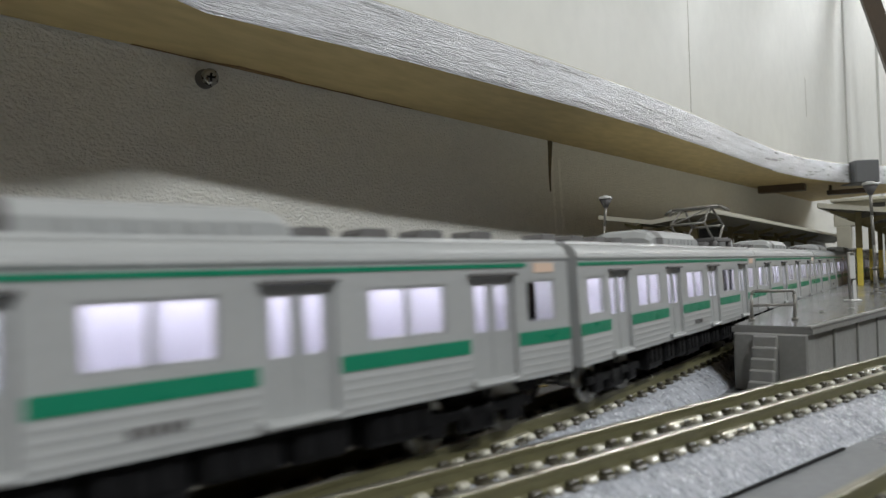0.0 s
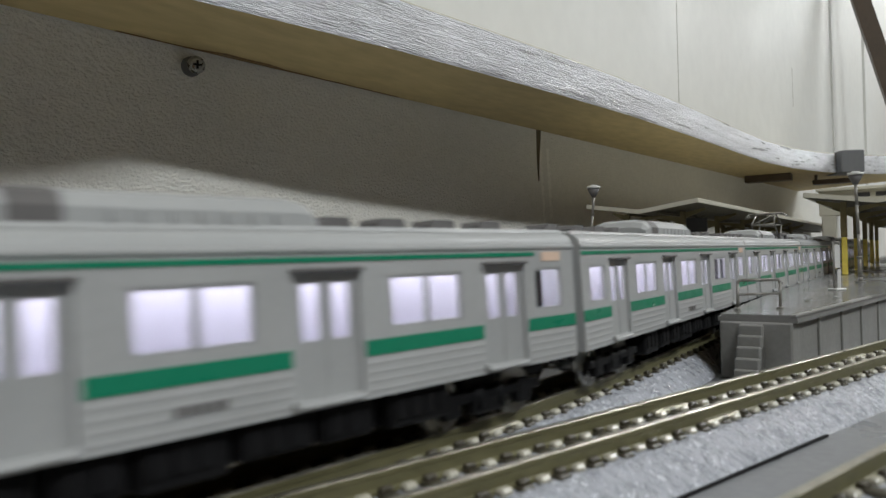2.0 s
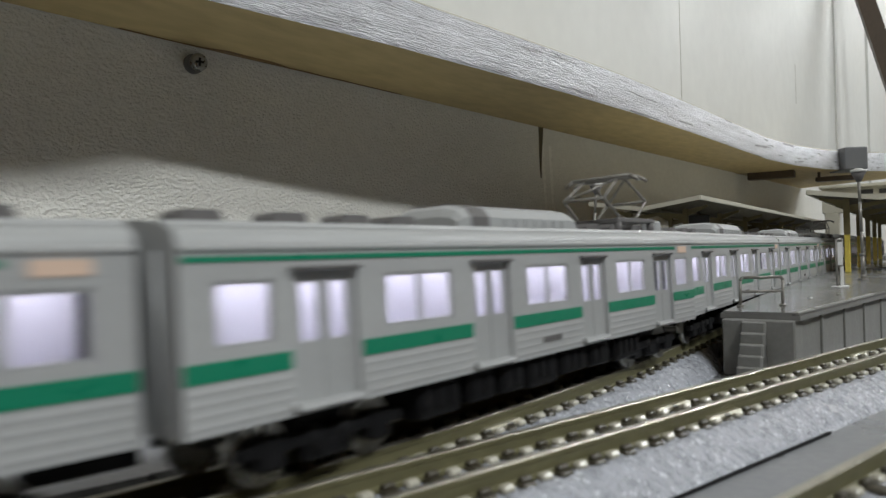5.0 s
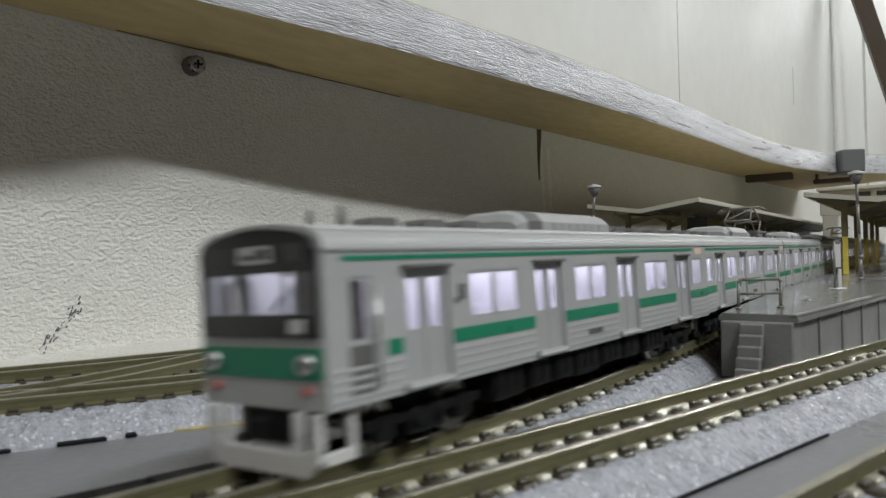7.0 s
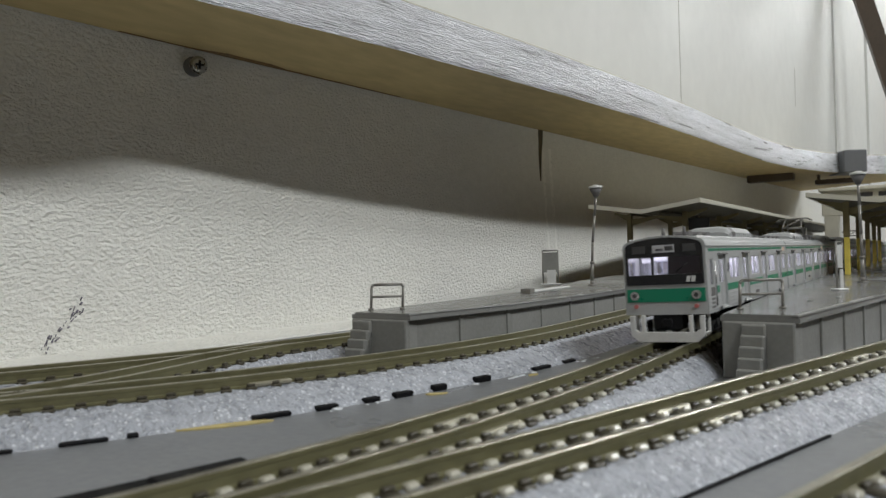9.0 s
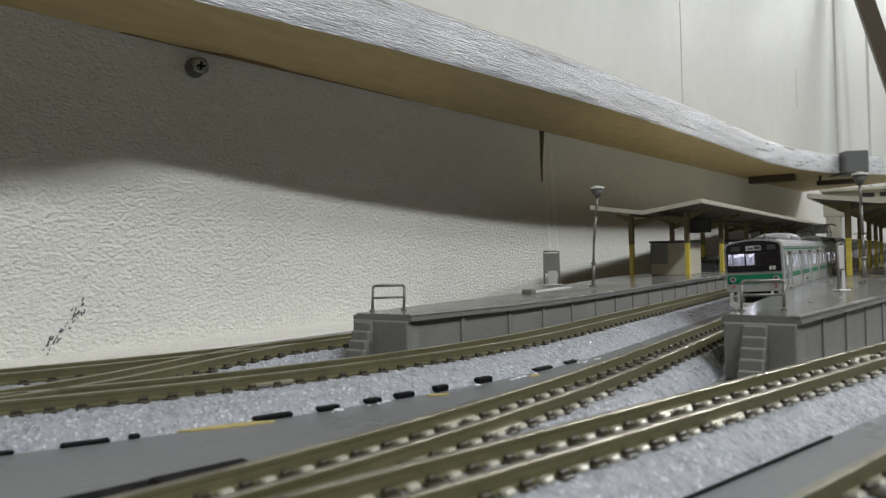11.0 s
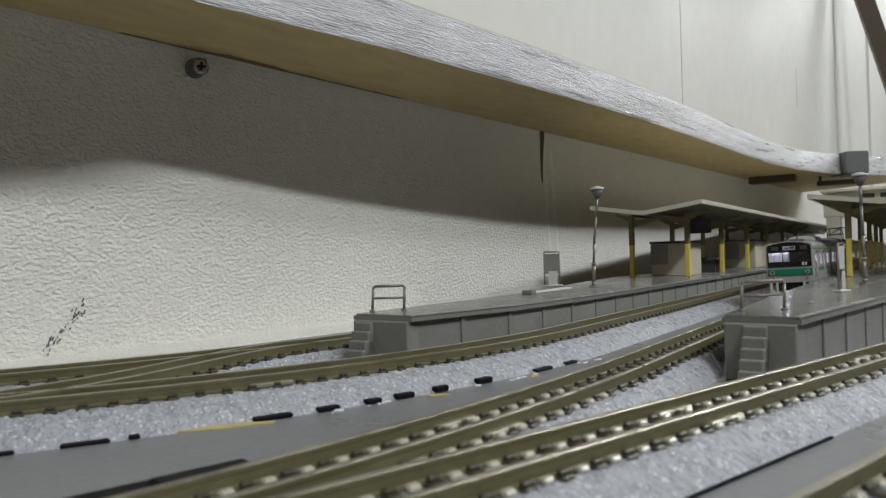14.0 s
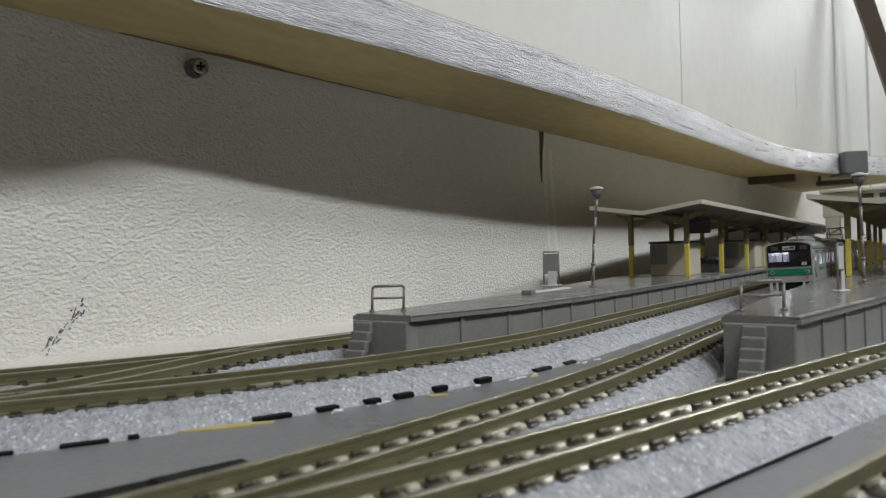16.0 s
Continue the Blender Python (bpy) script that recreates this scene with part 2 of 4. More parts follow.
# ---- table, shelf and wall details ----
bm = bmesh.new()
sweep(bm, [[(wall_x(-700) + 0.5, -700, 0), (600, -700, 0), (600, -700, -18), (wall_x(-700) + 0.5, -700, -18)],
           [(wall_x(2400) + 0.5, 2400, 0), (600, 2400, 0), (600, 2400, -18), (wall_x(2400) + 0.5, 2400, -18)]])
bmesh.ops.recalc_face_normals(bm, faces=bm.faces)
tagged(part("table_top", bm, TABLE), "grey painted board that carries the model railway", "table top", kind="structure")

SHELF_Z = 100.8
FRONT = ((-172.0, -420), (-163.0, -100), (-160.0, 40), (-161.0, 90), (-165.0, 112), (-168.5, 132), (-161.0, 168), (-153.6, 206), (-145.9, 256), (-137.3, 315), (-129.1, 383), (-120.2, 493), (-108.4, 670), (-96.1, 743), (-78.3, 800), (-51.4, 852), (-15.7, 890))
bm = bmesh.new()
rings = []
for i, (x, y) in enumerate(FRONT):
    w = wall_x(y) + 0.5
    rings.append([(w, y, SHELF_Z), (x, y, SHELF_Z), (x + 0.6, y, SHELF_Z + 0.9), (x - 1.3, y, SHELF_Z + 19.0), (x - 1.9, y, SHELF_Z + 19.8), (w, y, SHELF_Z + 19.8)])
rings.append([(wall_x(1050) + 0.5, 1050, z) if abs(p[0] - wall_x(FRONT[-1][1]) - 0.5) < 1e-6 else (45, 928, p[2]) for p, z in zip(rings[-1], [r[2] for r in rings[-1]])])
rv = sweep(bm, rings)
for f in bm.faces:
    c, n = f.calc_center_median(), f.normal
    f.normal_update()
    f.material_index = 0 if abs(c.z - SHELF_Z) < 0.1 else (2 if c.z > SHELF_Z + 19.2 else 1)
bmesh.ops.recalc_face_normals(bm, faces=bm.faces)
shelf = thing("wall_shelf", "raw wooden shelf with grey varnished front edge on the wall", "shelf")
for f in bm.faces:
    f.smooth = f.material_index == 1 and abs(f.calc_center_median().z - SHELF_Z - 9.9) < 3
part("board", bm, (SHELFWOOD, SHELFEDGE, SHELFTOP), shelf)
bm = bmesh.new()
box(bm, -78, -42, 822, 844, SHELF_Z - 1, SHELF_Z + 21, 1.0)
bm.transform(Matrix.Translation((-60, 833, 0)) @ Matrix.Rotation(radians(-62), 4, "Z") @ Matrix.Translation((60, -833, 0)))
part("end_block", bm, BLOCK, shelf, "dark grey block at the shelf's end")
bm = bmesh.new()
box(bm, wall_x(783) + 8, -103, 783, 796, SHELF_Z - 7, SHELF_Z, 0.6)
part("bracket", bm, WOODDARK, shelf, "dark wooden batten under the shelf")

# rusty stain that runs along the seam beside the screw
bm = bmesh.new()
rv = []
for i in range(15):
    y = 135 + i * 9.5
    w = 1.2 + 2.6 * abs(noise.noise((y * 0.06, 3.1, 0))) + (2.0 if 3 < i < 7 else 0)
    rv.append([(wall_x(y) + 0.6, y, SHELF_Z - 0.12), (wall_x(y) + 0.6 + w, y, SHELF_Z - 0.12), (wall_x(y) + 0.6 + w * 0.7, y, SHELF_Z - 0.35)])
sweep(bm, rv)
bmesh.ops.recalc_face_normals(bm, faces=bm.faces)
part("stain", bm, material("rusty_stain", (0.20, 0.115, 0.04), 0.6, vary=0.4, scale=90, fine=700), shelf, "rusty brown stain along the wall seam")

# screw with washer in the corner under the shelf
screw = thing("screw", "zinc cross-head screw with a washer under the shelf", "screw", m=at(-202.6, 159.6, 93.8, 0, 0, 0))
bm = bmesh.new()
d = Vector((0.92, -0.36, -0.12)).normalized()
rod(bm, d * -13, d * 0.2, 1.3, 10)
part("shank", bm, STEEL, screw)
bm = bmesh.new()
rod(bm, d * 0.2, d * 1.0, 2.9, 20, 3.0), rod(bm, d * 1.0, d * 2.0, 2.9, 20, 1.9)
part("head", bm, STEEL, screw)
bm = bmesh.new()
rod(bm, d * -5.4, d * -4.4, 3.4, 20)
part("washer", bm, VENT, screw)
bm = bmesh.new()
u = d.cross(Vector((0, 0, 1))).normalized()
k = d.cross(u)
for q in (u, k):
    a, b = d * 1.9 - q * 1.4, d * 1.9 + q * 1.4
    rod(bm, a + d * 0.12, b + d * 0.12, 0.42, 6)
part("cross_slot", bm, BLACK, screw, "dark cross recess")


def on_wall(y, z, off=0.15):
    y, z = y * 1.118, 27.2 + (z - 27.2) * 1.118
    return Vector((wall_x(y) + off, y, z))


# drip stain and dried glue on the wall, wall seam, scuffs
bm = bmesh.new()
pts = [(352.5, 93.5, 2.6), (352.3, 88, 2.2), (351.6, 81, 1.7), (351.2, 73, 1.0), (351.3, 66, 0.4)]
sweep(bm, [[on_wall(y - w, z, 0.1), on_wall(y, z, 0.5 + 0.4 * w), on_wall(y + w, z, 0.1)] for y, z, w in pts], closed=False)
tagged(part("drip_stain", bm, STAIN), "dark brown drip running down the wall", "stain", kind="structure")
bm = bmesh.new()
for yy, ww in ((353.2, 1.3), (361.0, 1.6)):
    sweep(bm, [[on_wall(yy + 0.07 * (94 - z) - ww, z, 0.1), on_wall(yy + 0.07 * (94 - z), z, 0.7), on_wall(yy + 0.07 * (94 - z) + ww, z, 0.1)] for z in (84, 66, 50, 34, 22)], closed=False, smooth=True)
tagged(part("glue_run", bm, GLUE), "pale dried glue runs on the wall", "glue", kind="structure")
bm = bmesh.new()
for y0, z0, z1, w in ((560, 111, 470, 0.7), (925, 190, 235, 1.2)):
    sweep(bm, [[on_wall(y0 - w, z, 0.75), on_wall(y0, z, 1.05), on_wall(y0 + w, z, 0.75)] for z in np.linspace(z0, z1, 9)], closed=False)
tagged(part("wall_seam", bm, material("seam_shadow_gap", (0.42, 0.41, 0.36), 0.7)), "fine seams between wallpaper sheets", "seam", kind="structure")
bm = bmesh.new()
rng = random.Random(4)
for i in range(44):
    t = rng.random()
    y, z = 99.5 + 10.2 * t + rng.uniform(-1.0, 1.0), 6.0 + 10.5 * t + rng.uniform(-1.6, 1.6)
    if 0.42 < t < 0.5:
        continue
    a, ln = rng.uniform(0.7, 1.3), rng.uniform(0.3, 1.3)
    p, q = on_wall(y, z, 0.12), on_wall(y + ln * math.cos(a), z + ln * math.sin(a), 0.12)
    rod(bm, p, q, rng.uniform(0.12, 0.27), 5)
tagged(part("scuff_marks", bm, INK), "dark pencil scuffs on the wallpaper", "scuff", kind="structure")

# smooth painted panel above the shelf
bm = bmesh.new()
sweep(bm, [[(wall_x(y) - 1, y, SHELF_Z + 19.9), (wall_x(y) + 0.7, y, SHELF_Z + 19.9), (wall_x(y) + 0.7, y, 1399), (wall_x(y) - 1, y, 1399)] for y in (-900, 4190)])
bmesh.ops.recalc_face_normals(bm, faces=bm.faces)
tagged(part("wall_upper_panel", bm, SMOOTH), "smooth off-white painted wall above the shelf", "wall", kind="structure")

# pilaster bands further along the wall, and a dark slanting brace
bm = bmesh.new()
for y0, y1, d in ((1290, 1390, 3), (1600, 1700, 5)):
    sweep(bm, [[(wall_x(y0), y0, z), (wall_x(y0) + d, y0, z), (wall_x(y1) + d, y1, z), (wall_x(y1), y1, z)] for z in (-18, 1399)])
bmesh.ops.recalc_face_normals(bm, faces=bm.faces)
tagged(part("wall_pilaster", bm, SMOOTH), "shallow off-white wall pilasters", "pilaster", kind="structure")
bm = bmesh.new()
a, b = Vector((-109, 1300, 580)), Vector((38, 1300, 0))
side = Vector((0.9, 0.1, 0)).normalized()
up = (b - a).normalized().cross(side).normalized()
sweep(bm, [[p + side * s * 12 + up * q * 12 for s, q in ((-1, -1), (1, -1), (1, 1), (-1, 1))] for p in (a, b)])
bmesh.ops.recalc_face_normals(bm, faces=bm.faces)
tagged(part("wall_brace", bm, WOODDARK), "dark brown wooden brace slanting beside the wall", "brace", kind="structure")

# ---- tracks ----
GAUGE = 3.95        # from the track's middle to each rail
PROFILE = ((-0.8, 3.9), (0.8, 3.9), (0.75, 4.3), (0.4, 4.45), (0.4, 5.5), (0.5, 5.6), (0.5, 6.12), (0.42, 6.2), (-0.42, 6.2), (-0.5, 6.12), (-0.5, 5.6), (-0.4, 5.5), (-0.4, 4.45), (-0.75, 4.3))
bm = bmesh.new()
box(bm, -5.9, 5.9, -1.0, 1.0, 3.2, 4.2, 0.25)
for s in (-GAUGE, GAUGE):
    box(bm, s - 1.45, s - 0.6, -0.8, 0.8, 4.1, 4.75, 0.2)
    box(bm, s + 0.6, s + 1.45, -0.8, 0.8, 4.1, 4.75, 0.2)
bm.transform(Matrix.Scale(MM, 4))
SLEEPER_MESH = bpy.data.meshes.new("sleeper")
bm.to_mesh(SLEEPER_MESH)
bm.free()
SLEEPER_MESH.materials.append(SLEEPER)


# pale lump beside the rail, drawn for lit roadbed between two sleepers
bm = bmesh.new()
box(bm, -0.62, 0.62, -0.85, 0.85, 3.7, 4.55, 0.28)
bm.transform(Matrix.Scale(MM, 4))
LUMP_MESH = bpy.data.meshes.new("rail_lump")
bm.to_mesh(LUMP_MESH)
bm.free()
LUMP_MESH.materials.append(LITLUMP)


def track(label, line, y0, y1, top=3.75, fine=(40, 260), joints=(), sleepers_near=240, pitch=5.0, shoulder=(9.8, 9.8), narrow=None, lumps=0):
    tr = thing("railway_track", label, "railway track", "tracks of the model railway")
    # roadbed with grainy shoulders
    bm = bmesh.new()
    pts, y = [], y0
    while y < y1:
        pts.append(y)
        y += 0.7 if fine[0] < y < fine[1] else 12.0
    pts.append(y1)
    rings = []
    for y in pts:
        lo, hi = shoulder
        if narrow and y > narrow[0]:
            k = min((y - narrow[0]) / (narrow[1] - narrow[0]), 1.0)
            hi = 6.3 + (hi - 6.3) * math.sqrt(1 - k * k)
        cross = [(-lo, 0.0)] + [(-lo + (lo - 6.2) * i / 7, 3.75 * i / 7) for i in range(1, 8)] + [(-6.2 + 12.4 * i / 20, 3.75) for i in range(1, 21)] + [(6.2 + (hi - 6.2) * i / 7, 3.75 * (1 - (i / 7) ** 1.5)) for i in range(1, 8)]
        s = line(y + 0.5) - line(y - 0.5)
        nx, ny = 1 / math.sqrt(1 + s * s), -s / math.sqrt(1 + s * s)
        ring = []
        for j, (o, z) in enumerate(cross):
            g = 0.0
            if 0 < j < len(cross) - 1 and fine[0] < y < fine[1]:
                g = noise.noise((line(y) * 1.1 + o * 1.1, y * 1.1, z * 2)) * 0.4
            ring.append((line(y) + o * nx, y + o * ny, z * top / 3.75 + g))
        rings.append(ring)
    sweep(bm, rings, closed=False)
    bmesh.ops.recalc_face_normals(bm, faces=bm.faces)
    part("roadbed", bm, BALLAST, tr, "grey ballast roadbed with painted pale glints")
    for off in (-GAUGE, GAUGE):
        bm = bmesh.new()
        rings = []
        for x, y, h in spaced(line, y0, y1, 4.0):
            rings.append([(x + (off + o) * math.cos(h), y + (off + o) * math.sin(h), z) for o, z in PROFILE])
        sweep(bm, rings)
        bmesh.ops.recalc_face_normals(bm, faces=bm.faces)
        for f in bm.faces:
            f.material_index = 1 if f.calc_center_median().z > 6.12 else 0
        part("rail", bm, (RAILM, RAILTOP), tr, "brassy brown rail with a worn bright head")
        for jy in joints:
            x, h = line(jy), math.atan(-(line(jy + 0.5) - line(jy - 0.5)))
            bm = bmesh.new()
            box(bm, -1.35, 1.35, -4.2, 4.2, 3.9, 4.8, 0.25)
            bm.transform(Matrix.Translation((x + off * math.cos(h), jy + off * math.sin(h), 0)) @ Matrix.Rotation(h, 4, "Z"))
            part("rail_joiner", bm, JOINER, tr, "pale metal rail joiner")
    rest = bmesh.new()
    for i, (x, y, h) in enumerate(spaced(line, y0, y1, pitch)):
        m = at(x, y, 0, 0, 0, math.degrees(h))
        if i < sleepers_near:
            o = new("sleeper", SLEEPER_MESH)
            o.parent, o.matrix_basis = tr, m
            for off in (-GAUGE, GAUGE) if i < lumps else ():
                o = new("rail_lump", LUMP_MESH)
                o.parent, o.matrix_basis = tr, m @ at(off + 1.15, pitch / 2, 0)
        else:
            a = rest.verts
            fs = box(rest, -5.9, 5.9, -1.0, 1.0, 3.2, 4.2)
            for v in {v for f in fs for v in f.verts}:
                v.co = Matrix.Translation((x, y, 0)) @ Matrix.Rotation(h, 4, "Z") @ v.co
    if rest.verts:
        tagged(part("far_sleepers", rest, SLEEPER, tr), kind="stuff")
    else:
        rest.free()
    return tr


track("curved track with grey ballast beside the wall platform", line_a, 14, 1500, joints=(97,), sleepers_near=190, pitch=4.6, shoulder=(6.6, 14.7))
track("curved siding track between wall and platform end", line_a2, 42, 205, fine=(60, 180), joints=(100,))
def line_x(y):
    w = min(max((138 - y) / 100.0, 0.0), 1.0)
    w = w * w * (3 - 2 * w)
    return line_a2(y) * (1 - w) + line_a(y) * w


track("crossover rails joining the curved track and the siding", line_x, 36, 140, top=3.6, fine=(50, 130))
track("straight track with grey ballast that carries the train", line_b, -60, 2300, joints=(84,), sleepers_near=190, lumps=36, shoulder=(9.0, 11.4), narrow=(163, 176))
track("diverging track with grey ballast beside the second platform", line_c, 18, 700, joints=(104, 170), sleepers_near=150, lumps=70, pitch=5.6, shoulder=(9.8, 11.2))
track("track with bright rails at the layout's open side", line_d, 20, 700, fine=(50, 130), sleepers_near=120, lumps=40, pitch=5.6)

# made-up strip in the wall's material, hides the board along the wall
bm = bmesh.new()
sweep(bm, [[(wall_x(y) - 0.5, y, 0.02), (wall_x(y) + 22, y, 0.02), (wall_x(y) + 21.6, y, 0.7), (wall_x(y) - 0.5, y, 1.2)] for y in (-60, 40, 120, 200, 280)])
bmesh.ops.recalc_face_normals(bm, faces=bm.faces)
tagged(part("board_cover_strip", bm, WALL), "added off-white strip that hides the grey board beside the wall", "wallpaper", kind="structure")

# black boxes for the shade in the roadbed's cutouts, and flakes of paint
NOTCH = ((46, 55, 2.3), (56.5, 61.5, 0.6), (66, 72, 0.7), (74, 75.5, 0.8), (90.6, 97, 1.0), (101, 105, 1.1), (109.8, 113, 1.2), (115.9, 120, 1.3), (124.7, 128, 1.5), (135.7, 140, 1.6), (154.3, 161, 0.9), (166.9, 172, 0.8))
for a, b, hgt in NOTCH:
    y = (a + b) / 2
    h = math.atan(-(line_a(y + 0.5) - line_a(y - 0.5)))
    ln = (b - a) / math.cos(h)
    bm = bmesh.new()
    box(bm, 13.6, 15.3, -ln / 2, ln / 2, 0.02, hgt * 0.8, 0.2)
    bm.transform(Matrix.Translation((line_a(y), y, 0)) @ Matrix.Rotation(h, 4, "Z"))
    tagged(part("roadbed_cutout", bm, BLACK), "black box drawn for a dark cutout at the foot of the ballast", "track clip", "clips along the roadbed")
for (x, y, sx, sy, a) in ((-96.6, 80.6, 2.6, 15, -35), (-80.6, 118.4, 1.6, 4.2, -40), (-73.4, 147, 1.3, 3, -15)):
    bm = bmesh.new()
    bmesh.ops.create_circle(bm, cap_ends=True, segments=11, radius=1)
    for v in bm.verts:
        q = 1 + 0.35 * noise.noise(v.co * 2.3 + Vector((x, y, 0)))
        v.co = Vector((v.co.x * sx * 0.5 * q, v.co.y * sy * 0.5 * q, 0.25))
    g = bmesh.ops.extrude_face_region(bm, geom=bm.faces[:])
    for v in [e for e in g["geom"] if isinstance(e, bmesh.types.BMVert)]:
        v.co.z = 0.0
    bmesh.ops.recalc_face_normals(bm, faces=bm.faces)
    o = part("paint_flake", bm, OCHRE)
    o.matrix_basis = at(x, y, 0.02, 0, 0, a)
    tagged(o, "ochre flake of dried paint on the grey board", "paint flake", "flakes on the board")
# beads of glossy glue where the ballast meets the board
rng = random.Random(11)
for i in range(26):
    y = rng.choice((99, 107, 131, 143, 148, 168, 172, 176)) + rng.uniform(-2.5, 2.5)
    bm = bmesh.new()
    bmesh.ops.create_icosphere(bm, subdivisions=2, radius=1)
    q = rng.uniform(0.25, 0.7)
    for v in bm.verts:
        v.co = Vector((v.co.x * q * 0.8, v.co.y * q * 1.5, max(v.co.z, 0) * q * 0.5))
    for f in bm.faces:
        f.smooth = True
    o = part("glue_bead", bm, BEAD)
    o.matrix_basis = at(line_a(y) + 15.9 + rng.uniform(0, 2.0), y, 0.0, 0, 0, rng.uniform(-30, 10))
    tagged(o, "glossy bead of dried glue on the grey board", "glue bead", "glue beads along the ballast")
# black switch machine beside the turnout
bm = bmesh.new()
box(bm, -2.6, 2.6, -34, 34, 0, 2.4, 0.7)
box(bm, -1.2, 3.0, 22, 34.5, 0, 2.9, 0.7)
o = part("switch_machine", bm, BLACK)
o.matrix_basis = at(-79.5, 28.5, 0, 0, 0, -15)
tagged(o, "black plastic point motor beside the turnout", "point motor")

# ---- platforms ----


def platform(label, front, back, end_at, steps, wall_side):
    """A platform from plan lines: front and back are point lists running away from its near end."""
    pf = thing("platform", label, "station platform", "platforms of the station")
    bm = bmesh.new()
    outline = list(front) + list(back)[::-1]
    top = [bm.verts.new((x, y, 13.5)) for x, y in outline]
    low = [bm.verts.new((x, y, 12.0)) for x, y in outline]
    bm.faces.new(top), bm.faces.new(low[::-1])
    for i in range(len(top)):
        j = (i + 1) % len(top)
        bm.faces.new((top[i], low[i], low[j], top[j]))
    bmesh.ops.recalc_face_normals(bm, faces=bm.faces)
    bmesh.ops.bevel(bm, geom=[e for e in bm.edges if all(abs(v.co.z - 13.5) < 0.01 for v in e.verts)], offset=0.5, segments=2, affect="EDGES")
    part("deck", bm, PLAT, pf, "smooth grey deck with a rounded lip")
    # paler strip on the lip: the highlight of its rounded edge, painted
    bm = bmesh.new()
    sweep(bm, [[(x - 1.5, y, 13.4), (x - 0.25, y, 13.3), (x - 0.3, y, 13.62), (x - 1.4, y, 13.68)] for x, y in front])
    bmesh.ops.recalc_face_normals(bm, faces=bm.faces)
    part("edging", bm, LIPGLINT, pf, "pale strip painting the highlight along the platform's lip")
    # wall below, set back under the lip
    bm = bmesh.new()
    ins = [(x + (-1.3 if i < len(front) else 1.3), y + (0.8 if i in (0, len(outline) - 1) else 0)) for i, (x, y) in enumerate(outline)]
    a = [bm.verts.new((x, y, 0)) for x, y in ins]
    b = [bm.verts.new((x, y, 12.0)) for x, y in ins]
    for i in range(len(a)):
        j = (i + 1) % len(a)
        bm.faces.new((a[i], a[j], b[j], b[i]))
    bmesh.ops.recalc_face_normals(bm, faces=bm.faces)
    part("side_wall", bm, PLATSIDE, pf)
    # upright ribs along the side that faces the camera
    d = 0.0
    for (x0, y0), (x1, y1) in zip(front, front[1:]):
        ln = math.hypot(x1 - x0, y1 - y0)
        while d < ln and y0 + (y1 - y0) * d / ln < 640:
            x, y = x0 + (x1 - x0) * d / ln, y0 + (y1 - y0) * d / ln
            bm = bmesh.new()
            sgn = -1
            box(bm, sgn * 1.5, sgn * 0.85, -0.7, 0.7, 0, 12.0, 0.15)
            o = part("rib", bm, PLATSIDE, pf)
            o.matrix_basis = at(x, y, 0, 0, 0, math.degrees(math.atan2(y1 - y0, x1 - x0)) - 90)
            d += 19.0
        d -= ln
    # end block with flight of steps
    (xa, ya), (xb, yb) = back[0], front[0]
    ang = math.degrees(math.atan2(yb - ya, xb - xa))
    w = math.hypot(xb - xa, yb - ya)
    bm = bmesh.new()
    box(bm, 0.5, w - 0.9, -0.8, 6, 0, 12.0, 0.3)
    o = part("end_wall", bm, PLATSIDE, pf)
    o.matrix_basis = at(xa, ya, 0, 0, 0, ang)
    sa, sb = steps
    for i in range(5):
        bm = bmesh.new()
        z1 = 11.6 - i * 2.2
        box(bm, sa, sb, -1.7 - i * 1.05, 0, 0, z1, 0.3)
        o = part("step", bm, PLATSIDE, pf)
        o.matrix_basis = at(xa, ya, 0, 0, 0, ang)
    return pf


platform("grey platform beside the wall with cream butterfly canopy", ((-102.5, 140.5), (-94.6, 180), (-92.2, 226), (-92.2, 420), (-92.2, 1150)),
         ((-121.5, 141.5), (-123.0, 241), (-140, 330), (-150, 400), (-150, 1150)), 141, (1.6, 7.4), -1)
platform("grey platform between the train's track and diverging track", ((-20.6, 160.2), (-9.0, 234), (4.5, 310), (14, 380), (18, 1150)),
         ((-36.2, 161.6), (-38.2, 230), (-39.3, 420), (-39.5, 900), (-39.5, 1150)), 161, (4.6, 9.4), 1)


def railing(x0, y0, x1, y1, tilt=0.0):
    rl = thing("end_railing", "grey plastic two-bar railing at the platform's end", "railing", "railings of the platform ends")
    a, b = Vector((x0, y0, 13.5)), Vector((x1, y1, 13.5))
    up = Vector((tilt, 0, 6.6))
    w = (b - a).normalized()
    for p in (a, b):
        bm = bmesh.new()
        q = w if p is a else -w
        pipe(bm, [p, p + up - Vector((0, 0, 0.7)), p + up - Vector((0, 0, 0.2)) + q * 0.2, p + up + q * 0.7], 0.36)
        rod(bm, p - Vector((0, 0, 0.0)), p + Vector((0, 0, 0.5)), 0.75, 10)
        part("post", bm, METAL, rl)
    for k in (1.0, 0.52):
        bm = bmesh.new()
        rod(bm, a + up * k + (w * 0.6 if k == 1 else Vector()), b + up * k - (w * 0.6 if k == 1 else Vector()), 0.36 if k == 1 else 0.3)
        part("bar", bm, METAL, rl)


railing(-121.0, 148.6, -114.4, 153.6, 0.35)
railing(-34.4, 173.0, -26.4, 178.2, 0.1)


